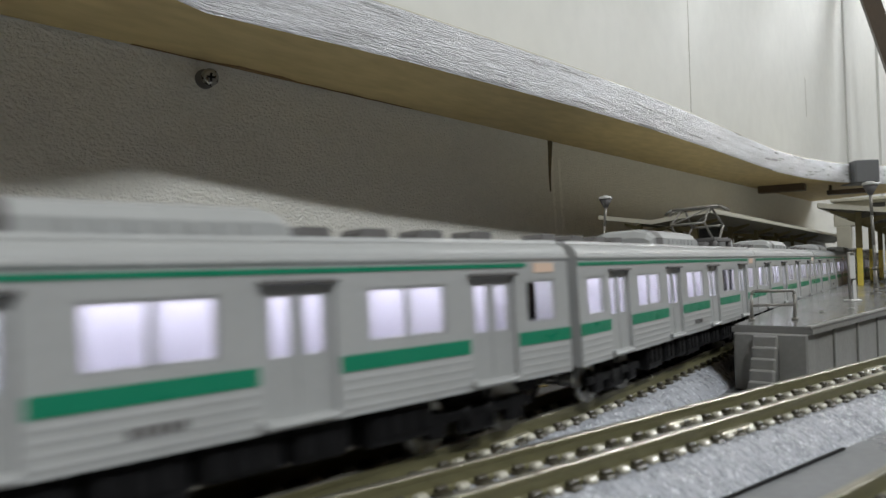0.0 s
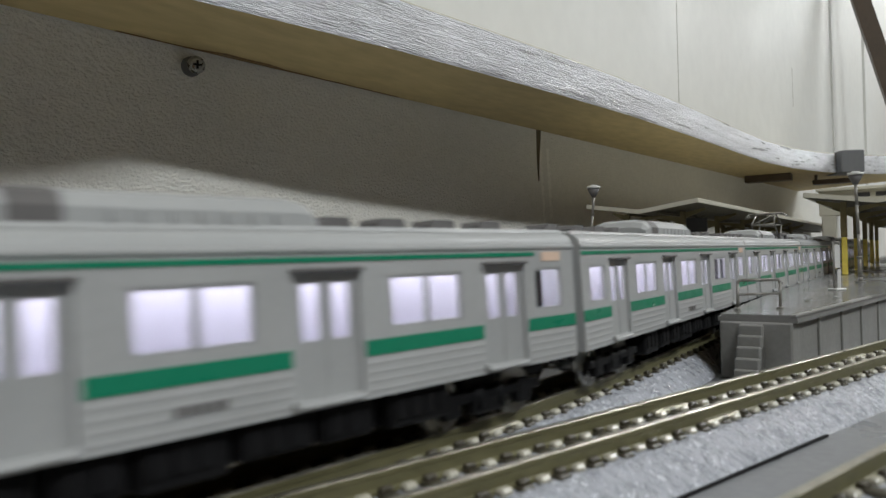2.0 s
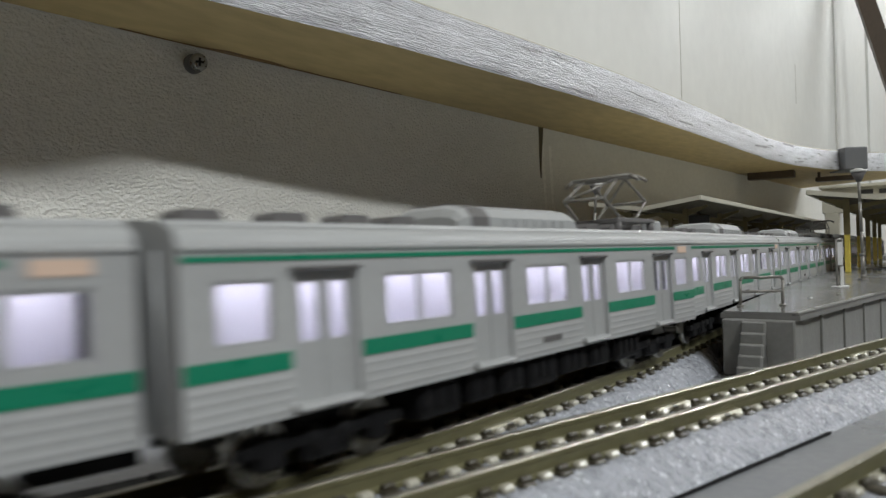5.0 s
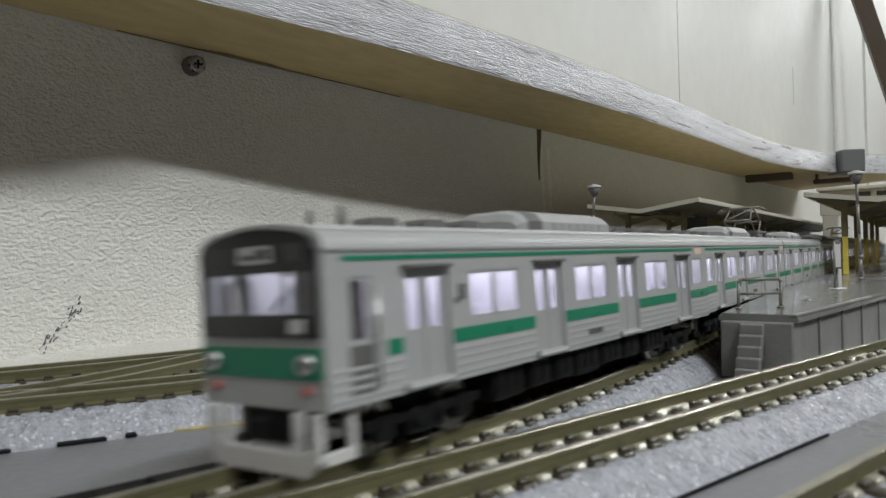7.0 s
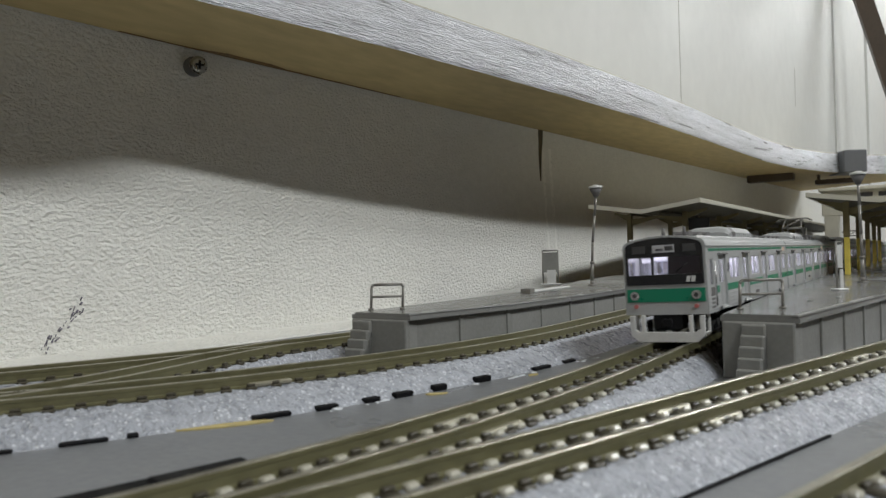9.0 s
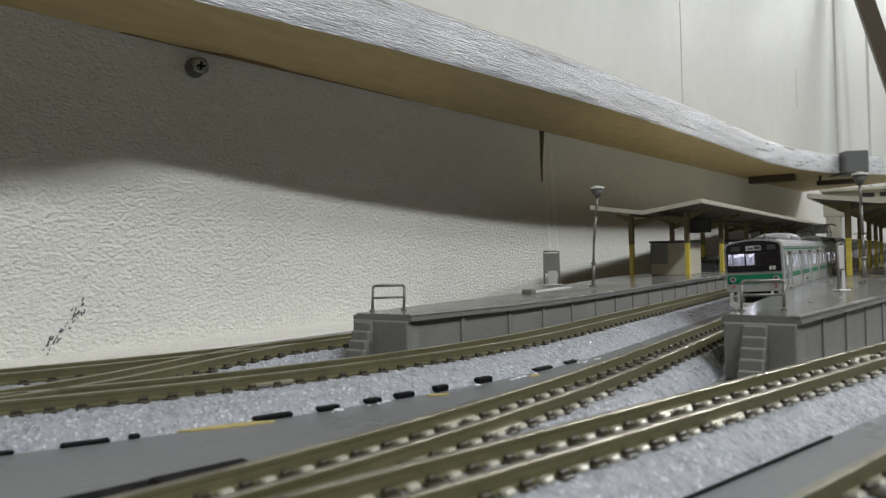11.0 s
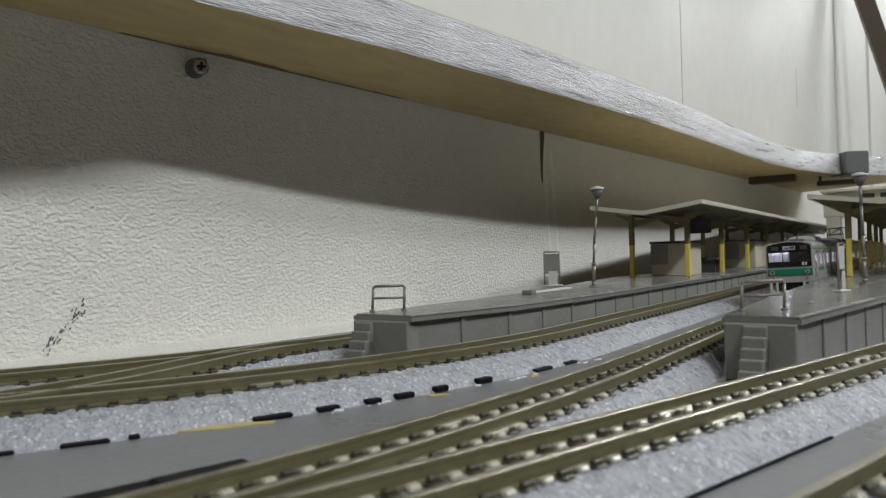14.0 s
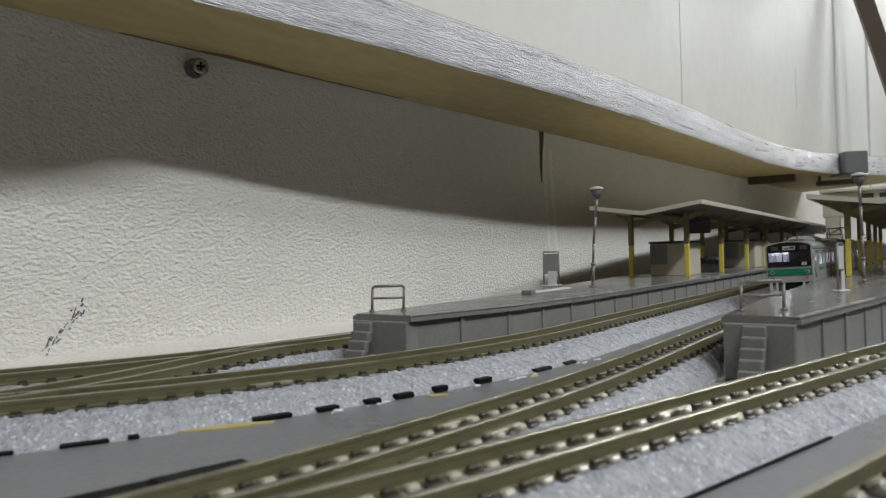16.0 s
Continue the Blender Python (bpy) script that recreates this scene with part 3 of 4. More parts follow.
def lamp_post(x, y, lean, height=41.6):
    lp = thing("platform_lamp", "thin grey platform lamp with a funnel-shaped head", "platform lamp", "lamps on the platforms", at(x, y, 13.5))
    bm = bmesh.new()
    rod(bm, (0, 0, 0), (0, 0, 0.5), 1.9, 12), rod(bm, (0, 0, 0.5), (0, 0, 2.0), 0.85, 10), rod(bm, (0, 0, 2.0), (lean * 0.1, 0, 9), 0.75, 10, 0.7)
    rod(bm, (lean * 0.1, 0, 9), (lean * 0.1, 0, 10), 1.0, 10)
    pipe(bm, [(lean * 0.1, 0, 10), (lean * 0.25, 0, 18), (lean * 0.7, 0, 29), (lean, 0, height - 5)], 0.55)
    part("pole", bm, METAL, lp)
    bm = bmesh.new()
    rod(bm, (lean, 0, height - 5), (lean, 0, height - 1.4), 0.8, 14, 2.7)
    part("funnel", bm, VENT, lp, "dark funnel under the lamp head")
    bm = bmesh.new()
    rod(bm, (lean, 0, height - 1.4), (lean, 0, height - 0.5), 2.9, 14, 2.7), rod(bm, (lean, 0, height - 0.5), (lean, 0, height), 2.0, 14, 1.2)
    part("cap", bm, WHITE, lp, "pale cap of the lamp head")


lamp_post(-114.7, 286.2, 2.6)
lamp_post(-18.5, 311.6, -0.6)


def platform_sign(x, y, w, turn, bare):
    sg = thing("platform_sign", "small grey upright station sign on a long foot", "station sign", "signs on the platforms", at(x, y, 13.5, 0, 0, turn))
    bm = bmesh.new()
    box(bm, -w / 2 - 1.2, w / 2 + 1.2, -1.5, 1.5, 0, 0.7, 0.2)
    part("foot", bm, WHITE, sg)
    for s in (-1, 1):
        bm = bmesh.new()
        rod(bm, (s * w / 2, 0, 0.6), (s * w / 2, 0, 15), 0.35)
        part("post", bm, METAL, sg)
    bm = bmesh.new()
    box(bm, -w / 2, w / 2, -0.35, 0.35, 5.5 if not bare else 7, 14.2, 0.1)
    part("board", bm, PLATSIDE if not bare else WHITE, sg)
    bm = bmesh.new()
    rod(bm, (-w / 2, 0, 15), (w / 2, 0, 15), 0.35)
    part("top_bar", bm, METAL, sg)
    bm = bmesh.new()
    box(bm, -w / 4, w / 3, -0.75, -0.45, 0.7, 6.6)
    part("notice", bm, WHITE, sg, "pale notice leaning at the foot")


platform_sign(-135.5, 290.5, 6.6, 34, False)
platform_sign(-21.5, 256.0, 2.6, 60, True)

strip = thing("loose_strip", "pale plastic strip lying on the platform deck", "plastic strip", m=at(-117.2, 249, 13.5, 0, 0, 2))
bm = bmesh.new()
box(bm, -1.6, 1.6, -17, 18, 0, 0.8, 0.2)
part("strip", bm, WHITE, strip)
bm = bmesh.new()
box(bm, -1.9, 1.9, -20.5, -16.5, 0, 1.5, 0.2)
part("end_clip", bm, METAL, strip, "grey clip at the strip's end")
# small screw heads and a puddle of glue on the middle platform
for x, y in ((-24, 205), (-19, 222)):
    bm = bmesh.new()
    rod(bm, (0, 0, 0), (0, 0, 0.35), 0.8, 12, 0.5)
    o = part("deck_pin", bm, STEEL)
    o.matrix_basis = at(x, y, 13.5)
    tagged(o, "tiny bright pin head in the platform deck", "pin", "pins in the deck")
# black strip painting the thin dark gap beside the diverging track's roadbed
bm = bmesh.new()
sweep(bm, [[(line_c(y) + 11.75 + o, y, z) for o, z in ((0, 0.02), (0.42, 0.02), (0.42, 0.35), (0, 0.35))] for y in (40, 60, 80, 100, 117)])
bmesh.ops.recalc_face_normals(bm, faces=bm.faces)
tagged(part("roadbed_gap", bm, BLACK), "thin black strip drawn for the dark gap beside the ballast", "edge strip")

# ---- canopies ----


def canopy(label, xl, xv, xr, y0, y1, posts, rows):
    cp = thing("platform_canopy", label, "platform canopy", "canopies of the platforms")
    for a, b, nm in ((xl, xv, "roof_slab"), (xv, xr, "roof_slab")):
        za, zb = (51.2, 46.9) if a == xl else (46.9, 51.2)
        bm = bmesh.new()
        sweep(bm, [[(a, y, za), (b, y, zb), (b, y, zb + 1.4), (a, y, za + 1.4)] for y in (y0, y1)])
        bmesh.ops.recalc_face_normals(bm, faces=bm.faces)
        # downward faces of the cream slab get the shade colour
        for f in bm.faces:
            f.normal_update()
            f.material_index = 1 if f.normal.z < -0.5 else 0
        part(nm, bm, (CANOPY, CANOPYSHADE), cp)
    for x in (xl, xr):
        bm = bmesh.new()
        box(bm, x - 0.5, x + 0.5, y0 - 0.4, y1, 50.8, 53.1, 0.2)
        part("gutter", bm, CANOPY, cp)
    for a, b, za, zb in ((xl, xv, 50.9, 46.6), (xv, xr, 46.6, 50.9)):
        bm = bmesh.new()
        sweep(bm, [[(a, y, za), (b, y, zb), (b, y, zb + 2.2), (a, y, za + 2.2)] for y in (y0 - 0.9, y0 - 0.05)])
        bmesh.ops.recalc_face_normals(bm, faces=bm.faces)
        part("fascia", bm, CANOPY, cp)
    for px in rows:
        for y in posts:
            bm = bmesh.new()
            box(bm, px - 1.25, px + 1.25, y - 1.25, y + 1.25, 13.5, 31.5, 0.3)
            part("post_sleeve", bm, YELLOW, cp, "yellow painted lower post")
            bm = bmesh.new()
            box(bm, px - 1.35, px + 1.35, y - 1.35, y + 1.35, 31.5, 48.4, 0.2)
            s = 1 if px < xv else -1
            sweep(bm, [[(px + s * 1.4, y + k, 45.5), (xv, y + k, 46.9), (xv, y + k, 45.6), (px + s * 1.4, y + k, 42)] for k in (-0.6, 0.6)])
            e = xl if px < xv else xr
            sweep(bm, [[(px, y + k, 47.5), (px + (e - px) * 0.75, y + k, 49.8), (px + (e - px) * 0.75, y + k, 48.6), (px, y + k, 44)] for k in (-0.6, 0.6)])
            bmesh.ops.recalc_face_normals(bm, faces=bm.faces)
            part("post", bm, POSTUP, cp, "khaki upper post with roof brackets")
    bm = bmesh.new()
    for x in (xv - 8, xv + 8):
        box(bm, x - 0.6, x + 0.6, y0 + 6, y1, 46.4, 47.6)
    part("purlin", bm, CANOPYSHADE, cp)
    return cp


PY = (403, 483, 563, 643, 723, 803)
canopy("cream butterfly canopy on yellow posts over the wall platform", -149.5, -121, -91.5, 372, 1120, PY, (-138, -107))
canopy("cream butterfly canopy on yellow posts over the middle platform", -45, -15, 15.5, 384, 1120, (394, 474, 554, 634, 714), (-29.5, 0.5))


def kiosk(x, y, sx, sy, h):
    kk = thing("platform_kiosk", "pale platform waiting box with a dark flat roof", "kiosk", "kiosks on the platform", at(x, y, 13.5))
    bm = bmesh.new()
    box(bm, -sx / 2, sx / 2, -sy / 2, sy / 2, 0, h - 1.4, 0.3)
    part("body", bm, KIOSK, kk)
    bm = bmesh.new()
    box(bm, -sx / 2 - 0.8, sx / 2 + 0.8, -sy / 2 - 0.8, sy / 2 + 0.8, h - 1.4, h, 0.3)
    part("roof", bm, DARKGREY, kk)
    bm = bmesh.new()
    box(bm, -sx / 2 - 0.2, -sx / 2 + sx * 0.45, -sy / 2 - 0.15, -sy / 2 + 0.5, 6.5, h - 2)
    part("panel", bm, PLATSIDE, kk, "grey panel on the end wall")


kiosk(-122.5, 436, 22, 26, 20.0)
kiosk(-121, 640, 22, 60, 22)
bench = thing("platform_bench", "dark platform bench with a backboard", "bench", m=at(-117, 492, 13.5))
for nm, q in (("seat", (-7, 7, -9, 9, 7.6, 9.4)), ("leg", (-5, 5, -7, -5, 0, 7.6)), ("leg", (-5, 5, 5, 7, 0, 7.6)), ("backboard", (-0.6, 0.6, -8, 8, 9.4, 10.6))):
    bm = bmesh.new()
    box(bm, *q, 0.2)
    part(nm, bm, DARKGREY, bench)
hang = thing("hanging_sign", "dark hanging sign under the canopy", "hanging sign", m=at(-112, 450, 0))
bm = bmesh.new()
box(bm, -6.5, 6.5, -1.2, 1.2, 38.0, 46.4, 0.3)
part("board", bm, DARKGREY, hang)
bm = bmesh.new()
rod(bm, (0, 0, 46.0), (0, 0, 48.6), 0.6)
part("hanger", bm, METAL, hang)

# far bridge structure with slots
br = thing("girder_bridge", "cream bridge girder with a row of dark slots", "bridge")
bm = bmesh.new()
box(bm, -78, 160, 772, 784, 56, 79, 0.5)
part("girder", bm, CANOPY, br)
bm = bmesh.new()
box(bm, -80, 160, 766, 790, 79, 82, 0.5)
part("deck", bm, CANOPY, br)
for i in range(14):
    bm = bmesh.new()
    box(bm, -46 + i * 14.5, -36 + i * 14.5, 771.4, 772.5, 72.5, 76.5)
    part("slot", bm, DARKGREY, br, "dark slot")
for x in (-70, 150):
    bm = bmesh.new()
    box(bm, x - 6, x + 6, 772, 784, 0, 56, 0.5)
    part("pier", bm, CANOPY, br)
bm = bmesh.new()
box(bm, -89, -51, 827, 840, 91, 95.5, 0.4)
for x in (-86, -54):
    box(bm, x - 1.2, x + 1.2, 829, 838, 95.4, SHELF_Z)
tagged(part("wooden_batten", bm, WOODDARK), "dark wooden batten hung under the shelf", "batten")

# ---- train ----
HALF = 56.3      # half length of a car body
PITCH = 114.2    # from car to car
W = 9.35
DOORS = (-40.95, -13.65, 13.65, 40.95)


def roof_ring(y, dz=0.0):
    """Cross-section of the roof from eave to eave."""
    pts = [(-W, 21.9), (-W + 0.15, 22.6), (-W + 0.75, 23.2), (-6.5, 23.85), (-3, 24.35), (0, 24.5), (3, 24.35), (6.5, 23.85), (W - 0.75, 23.2), (W - 0.15, 22.6), (W, 21.9)]
    return [(x, y, z + dz) for x, z in pts]


def car(tail=False):
    c = thing("train_car", "silver commuter train car with green stripes and lit windows", "train car", "cars of the train")
    door_holes = [(y - 4.0, y + 4.0, 7.4, 19.4) for y in DOORS]
    wins = [(m - 5.6, m + 5.6, 13.3, 18.8) for m in (-27.3, 0.0, 27.3)]
    ends = [(47.2, 53.2, 13.3, 18.8)]
    ends += [(-53.0, -50.0, 12.4, 18.8)] if tail else [(-53.2, -47.2, 13.3, 18.8)]
    body = bmesh.new()
    for s in (1, -1):
        b2 = bmesh.new()
        holed(b2, W, -HALF, HALF, 6.5, 21.9, door_holes + wins + ends, 0.7)
        sweep(b2, [[(W, y, 21.2), (W + 0.25, y, 21.4), (W + 0.25, y, 21.7), (W, y, 21.9)] for y in (-HALF, HALF)], closed=False)
        if s < 0:
            b2.transform(Matrix.Rotation(math.pi, 4, "Z") if not tail else Matrix.Scale(-1, 4, (1, 0, 0)))
        tmp = bpy.data.meshes.new("t")
        b2.to_mesh(tmp)
        b2.free()
        body.from_mesh(tmp)
        bpy.data.meshes.remove(tmp)
    # end sheets and floor
    for y in ((HALF,) if tail else (-HALF, HALF)):
        v = [body.verts.new(p) for p in [(-W, y, 6.5)] + roof_ring(y) + [(W, y, 6.5)]]
        body.faces.new(v)
    body.faces.new([body.verts.new(p) for p in ((-W, -HALF, 6.5), (W, -HALF, 6.5), (W, HALF, 6.5), (-W, HALF, 6.5))])
    bmesh.ops.recalc_face_normals(body, faces=body.faces)
    bmesh.ops.remove_doubles(body, verts=body.verts[:], dist=0.01)
    bmesh.ops.recalc_face_normals(body, faces=body.faces)
    part("body", body, BODY, c)
    # pressed ribs on the lower side, between the doors
    edges = [-HALF] + [v for y in DOORS for v in (y - 4.35, y + 4.35)] + [HALF]
    for s in (1, -1):
        for a, b in zip(edges[::2], edges[1::2]):
            prof = [(0.0, 6.9)]
            for z in (7.3, 8.2, 9.1, 10.0):
                prof += [(0.03, z - 0.24), (0.08, z), (0.03, z + 0.24)]
            prof.append((0.0, 10.5))
            bm = bmesh.new()
            sweep(bm, [[(s * (W + o), y, z) for o, z in prof] for y in (a + 0.15, b - 0.15)], closed=False)
            bmesh.ops.recalc_face_normals(bm, faces=bm.faces)
            part("ribbed_panel", bm, BODY, c)
    bm = bmesh.new()
    sweep(bm, [roof_ring(-HALF), roof_ring(-HALF + 0.01), roof_ring(HALF)], closed=False, smooth=True)
    for x in (-7.6, 7.6):
        sweep(bm, [[(x - 0.25, y, 23.5), (x, y, 24.0), (x + 0.25, y, 23.5)] for y in (-HALF, HALF)], closed=False)
    bmesh.ops.recalc_face_normals(bm, faces=bm.faces)
    part("roof", bm, ROOF, c, "light grey curved roof")
    # doors with two windows, head hood and step
    for s in (1, -1):
        for y in DOORS:
            bm = bmesh.new()
            x = W - 0.45
            panes = [(y - 2.9, y - 0.7, 13.0, 18.3), (y + 0.7, y + 2.9, 13.0, 18.3)]
            holed(bm, x, y - 4.0, y + 4.0, 7.4, 19.4, panes, 0.4)
            box(bm, x - 0.02, x + 0.07, y - 0.12, y + 0.12, 7.4, 19.4)
            if s < 0:
                bm.transform(Matrix.Scale(-1, 4, (1, 0, 0)))
            bmesh.ops.recalc_face_normals(bm, faces=bm.faces)
            dr = part("door", bm, DOORM, c, "satin grey double door")
            bm = bmesh.new()
            box(bm, s * W - 0.3, s * W + 0.55, y - 4.3, y + 4.3, 19.4, 19.85, 0.12)
            part("hood", bm, VENT, dr, "dark rain hood over the door")
            bm = bmesh.new()
            box(bm, s * W - 0.4, s * W + 0.5, y - 4.0, y + 4.0, 6.75, 7.2, 0.1)
            box(bm, s * W - 0.3, s * W + 0.6, y - 4.6, y - 4.0, 7.0, 7.7, 0.1)
            part("door_step", bm, BODY, dr)
            for a, b, z0, z1 in panes:
                bm = bmesh.new()
                box(bm, s * (x - 0.35) - 0.05, s * (x - 0.35) + 0.05, a - 0.2, b + 0.2, z0 - 0.2, z1 + 0.2)
                o = part("pane", bm, PANE, dr)
                o.visible_shadow = False
    # windows: frame, centre bar and pane
    for s in (1, -1):
        for a, b, z0, z1 in wins + ends:
            if s < 0 and not tail:
                a, b = -b, -a
            bm = bmesh.new()
            x = s * (W - 0.3)
            for q in ((a, a + 0.35, z0, z1), (b - 0.35, b, z0, z1), (a, b, z0, z0 + 0.35), (a, b, z1 - 0.35, z1)):
                box(bm, x - 0.2, x + 0.2, *q)
            if b - a > 8:
                m = (a + b) / 2
                box(bm, x - 0.2, x + 0.2, m - 0.35, m + 0.35, z0, z1)
            wn = part("window", bm, DOORM, c)
            bm = bmesh.new()
            box(bm, x - 0.3 * s - 0.05, x - 0.3 * s + 0.05, a, b, z0, z1)
            o = part("pane", bm, PANE, wn)
            o.visible_shadow = False
    # stripes
    edges = [-HALF if not tail else -47.8] + [v for y in DOORS for v in (y - 4.35, y + 4.35)] + [HALF]
    for s in (1, -1):
        for a, b in zip(edges[::2], edges[1::2]):
            if b - a < 1:
                continue
            bm = bmesh.new()
            box(bm, min(s * W, s * (W + 0.1)), max(s * W, s * (W + 0.1)), a + 0.1, b - 0.1, 10.75, 12.35)
            part("waist_stripe", bm, GREEN, c, "green waist stripe")
        bm = bmesh.new()
        box(bm, min(s * W, s * (W + 0.1)), max(s * W, s * (W + 0.1)), -HALF + (2.5 if tail else 0.3), HALF - 9, 20.4, 20.9)
        part("roof_stripe", bm, GREEN, c, "thin green stripe under the eave")
        # lit side destination board at the far end
        bm = bmesh.new()
        box(bm, min(s * (W - 0.1), s * (W + 0.12)), max(s * (W - 0.1), s * (W + 0.12)), HALF - 7.4, HALF - 3.2, 19.7, 20.9)
        part("destination_board", bm, ORANGE, c, "pale orange lit destination board")
    # unreadable lettering on the lower side and a small plate by the first window
    for s in (1, -1):
        bm = bmesh.new()
        for k in range(5):
            box(bm, min(s * (W + 0.06), s * (W + 0.2)), max(s * (W + 0.06), s * (W + 0.2)), -2.2 + k * 1.0, -1.5 + k * 1.0, 8.25, 9.05)
        part("lettering", bm, VENT, c, "small dark unreadable lettering")
    if tail:
        bm = bmesh.new()
        box(bm, W - 0.1, W + 0.15, -35.2, -33.8, 15.6, 17.4, 0.05)
        box(bm, W - 0.1, W + 0.15, -36.0, -35.1, 15.2, 15.9, 0.05)
        part("side_plate", bm, VENT, c, "small dark plate beside the first window")
    # interior: floor, seats, light strip and an added white panel
    bm = bmesh.new()
    box(bm, -8.2, 8.2, -HALF + 1, HALF - 1, 7.0, 7.4)
    part("floor_pan", bm, CAR_IN, c)
    for s in (1, -1):
        for m in (-27.0, 0, 27.0, 50.2):
            bm = bmesh.new()
            hw = 8.7 if m != 50.2 else 3.8
            box(bm, min(s * 5.2, s * 8.2), max(s * 5.2, s * 8.2), m - hw, m + hw, 7.4, 10.4, 0.2)
            box(bm, min(s * 7.4, s * 8.2), max(s * 7.4, s * 8.2), m - hw, m + hw, 10.4, 13.2, 0.2)
            part("bench_seat", bm, SEAT, c)
    bm = bmesh.new()
    box(bm, -7.5, 7.5, -HALF + (9 if tail else 1.5), HALF - 1.5, 20.7, 21.3)
    part("light_strip", bm, LED, c, "glowing white light strip under the roof")
    # made-up middle panel, catches the strip's light so the windows look bright
    bm = bmesh.new()
    box(bm, -1.2, 1.2, -HALF + (9.5 if tail else 2), HALF - 2, 7.4, 20.6, 0.2)
    part("window_brightener", bm, CAR_IN, c, "added white panel that makes the windows look bright")
    # roof equipment
    bm = bmesh.new()
    prof = [(-6.2, 24.0), (-6.2, 25.4), (-5.2, 26.6), (-3, 27.2), (3, 27.2), (5.2, 26.6), (6.2, 25.4), (6.2, 24.0)]
    sweep(bm, [[(x * k, y, 24.0 + (z - 24.0) * q) for x, z in prof] for y, k, q in ((-15.5, 0.94, 0.5), (-14.6, 1, 0.85), (-13.2, 1, 1), (13.2, 1, 1), (14.6, 1, 0.85), (15.5, 0.94, 0.5))])
    bmesh.ops.recalc_face_normals(bm, faces=bm.faces)
    ac = part("air_conditioner", bm, ROOF, c, "rounded grey air conditioner on the roof")
    bm = bmesh.new()
    sweep(bm, [[(x * 1.015, y, 24.0 + (z - 24.0) * 1.02) for x, z in prof] for y in (-13.0, -9.0)], caps=False)
    bmesh.ops.recalc_face_normals(bm, faces=bm.faces)
    part("grille", bm, VENT, ac, "dark grille band")
    for i in range(7):
        bm = bmesh.new()
        box(bm, -6.4, 6.4, -5.5 + i * 2.6, -4.9 + i * 2.6, 24.2, 25.3, 0.1)
        part("louvre", bm, ROOF, ac)
    for y in (-49, -38.5, -29, -21, 21, 29.5, 38.5, 48):
        if tail and y < -45:
            continue
        bm = bmesh.new()
        sweep(bm, [[(-1.9 * k, yy, 24.1), (-1.9 * k, yy, z), (1.9 * k, yy, z), (1.9 * k, yy, 24.1)] for yy, k, z in ((y - 2.4, 0.85, 25.0), (y - 1.8, 1, 25.6), (y + 1.8, 1, 25.6), (y + 2.4, 0.85, 25.0))])
        bmesh.ops.recalc_face_normals(bm, faces=bm.faces)
        part("ventilator", bm, VENT, c, "small dark roof ventilator")
    # underframe boxes
    rng = random.Random(7)
    y = -27.0
    while y < 24:
        ln = rng.uniform(5, 12)
        bm = bmesh.new()
        box(bm, -8.2, 8.2, y, y + ln, rng.uniform(2.2, 3.0), 6.6, 0.3)
        eb = part("equipment_box", bm, UNDER, c, "black equipment box under the floor")
        for k in range(int(ln / 2.2)):
            for a in (8.15, -8.45):
                bm = bmesh.new()
                box(bm, a, a + 0.3, y + 0.6 + k * 2.2, y + 2.0 + k * 2.2, 3.4, 5.8, 0.1)
                part("cover", bm, UNDER, eb)
        y += ln + rng.uniform(0.8, 2.4)
    for by in (-39.5, 39.5):
        bm = bmesh.new()
        box(bm, -5.9, 5.9, by - 3, by + 3, 3.4, 6.4, 0.2)
        bg = part("bogie", bm, UNDER, c, "black bogie with moulded springs")
        for s in (-1, 1):
            x0, x1 = sorted((s * 6.0, s * 7.3))
            bm = bmesh.new()
            box(bm, x0, x1, by - 10.5, by + 10.5, 3.0, 4.2, 0.2)
            for wy in (-7, 7):
                box(bm, x0 - 0.1, x1 + 0.1, by + wy - 1.6, by + wy + 1.6, 1.6, 4.6, 0.3)
            box(bm, x0, x1, by - 3.2, by + 3.2, 1.4, 3.4, 0.3)
            for wy in (-2, 2):
                rod(bm, (s * 6.9, by + wy, 2.2), (s * 6.9, by + wy, 4.8), 0.7)
            part("side_frame", bm, UNDER, bg)
        for wy in (-7, 7):
            bm = bmesh.new()
            for s in (-1, 1):
                rod(bm, (s * 4.1, by + wy, 3.05), (s * 5.6, by + wy, 3.05), 3.05, 20)
            rod(bm, (-4.1, by + wy, 3.05), (4.1, by + wy, 3.05), 0.6)
            part("wheelset", bm, STEEL, bg, "steel wheels on an axle")
    # gangway and coupler at the far end
    bm = bmesh.new()
    box(bm, -4.2, 4.2, HALF, HALF + (PITCH - 2 * HALF) - 0.3, 7.4, 20.0, 0.3)
    part("gangway", bm, DARKGREY, c, "dark gangway bellows")
    bm = bmesh.new()
    box(bm, -0.9, 0.9, HALF - 6, HALF + 3.3, 3.2, 5.0, 0.2)
    part("coupler", bm, UNDER, c)
    if not tail:
        bm = bmesh.new()
        for s in (-1, 1):
            rod(bm, (s * 6.8, -HALF - 0.4, 7.5), (s * 6.8, -HALF - 0.4, 21.5), 0.25)
        part("handrail", bm, DOORM, c)
        return c

    # driver's end
    y = HALF
    bm = bmesh.new()
    fw = [(-8.1, -2.75, 15.6, 19.6), (-2.35, 8.3, 15.6, 19.6)]
    holed(bm, HALF, -W, W, 6.5, 21.9, fw, 0.8)
    v = [bm.verts.new(p) for p in [(HALF, x, z) for x, _, z in roof_ring(0)]]
    bm.faces.new(v)
    bm.transform(Matrix.Rotation(-math.pi / 2, 4, "Z"))
    bmesh.ops.recalc_face_normals(bm, faces=bm.faces)
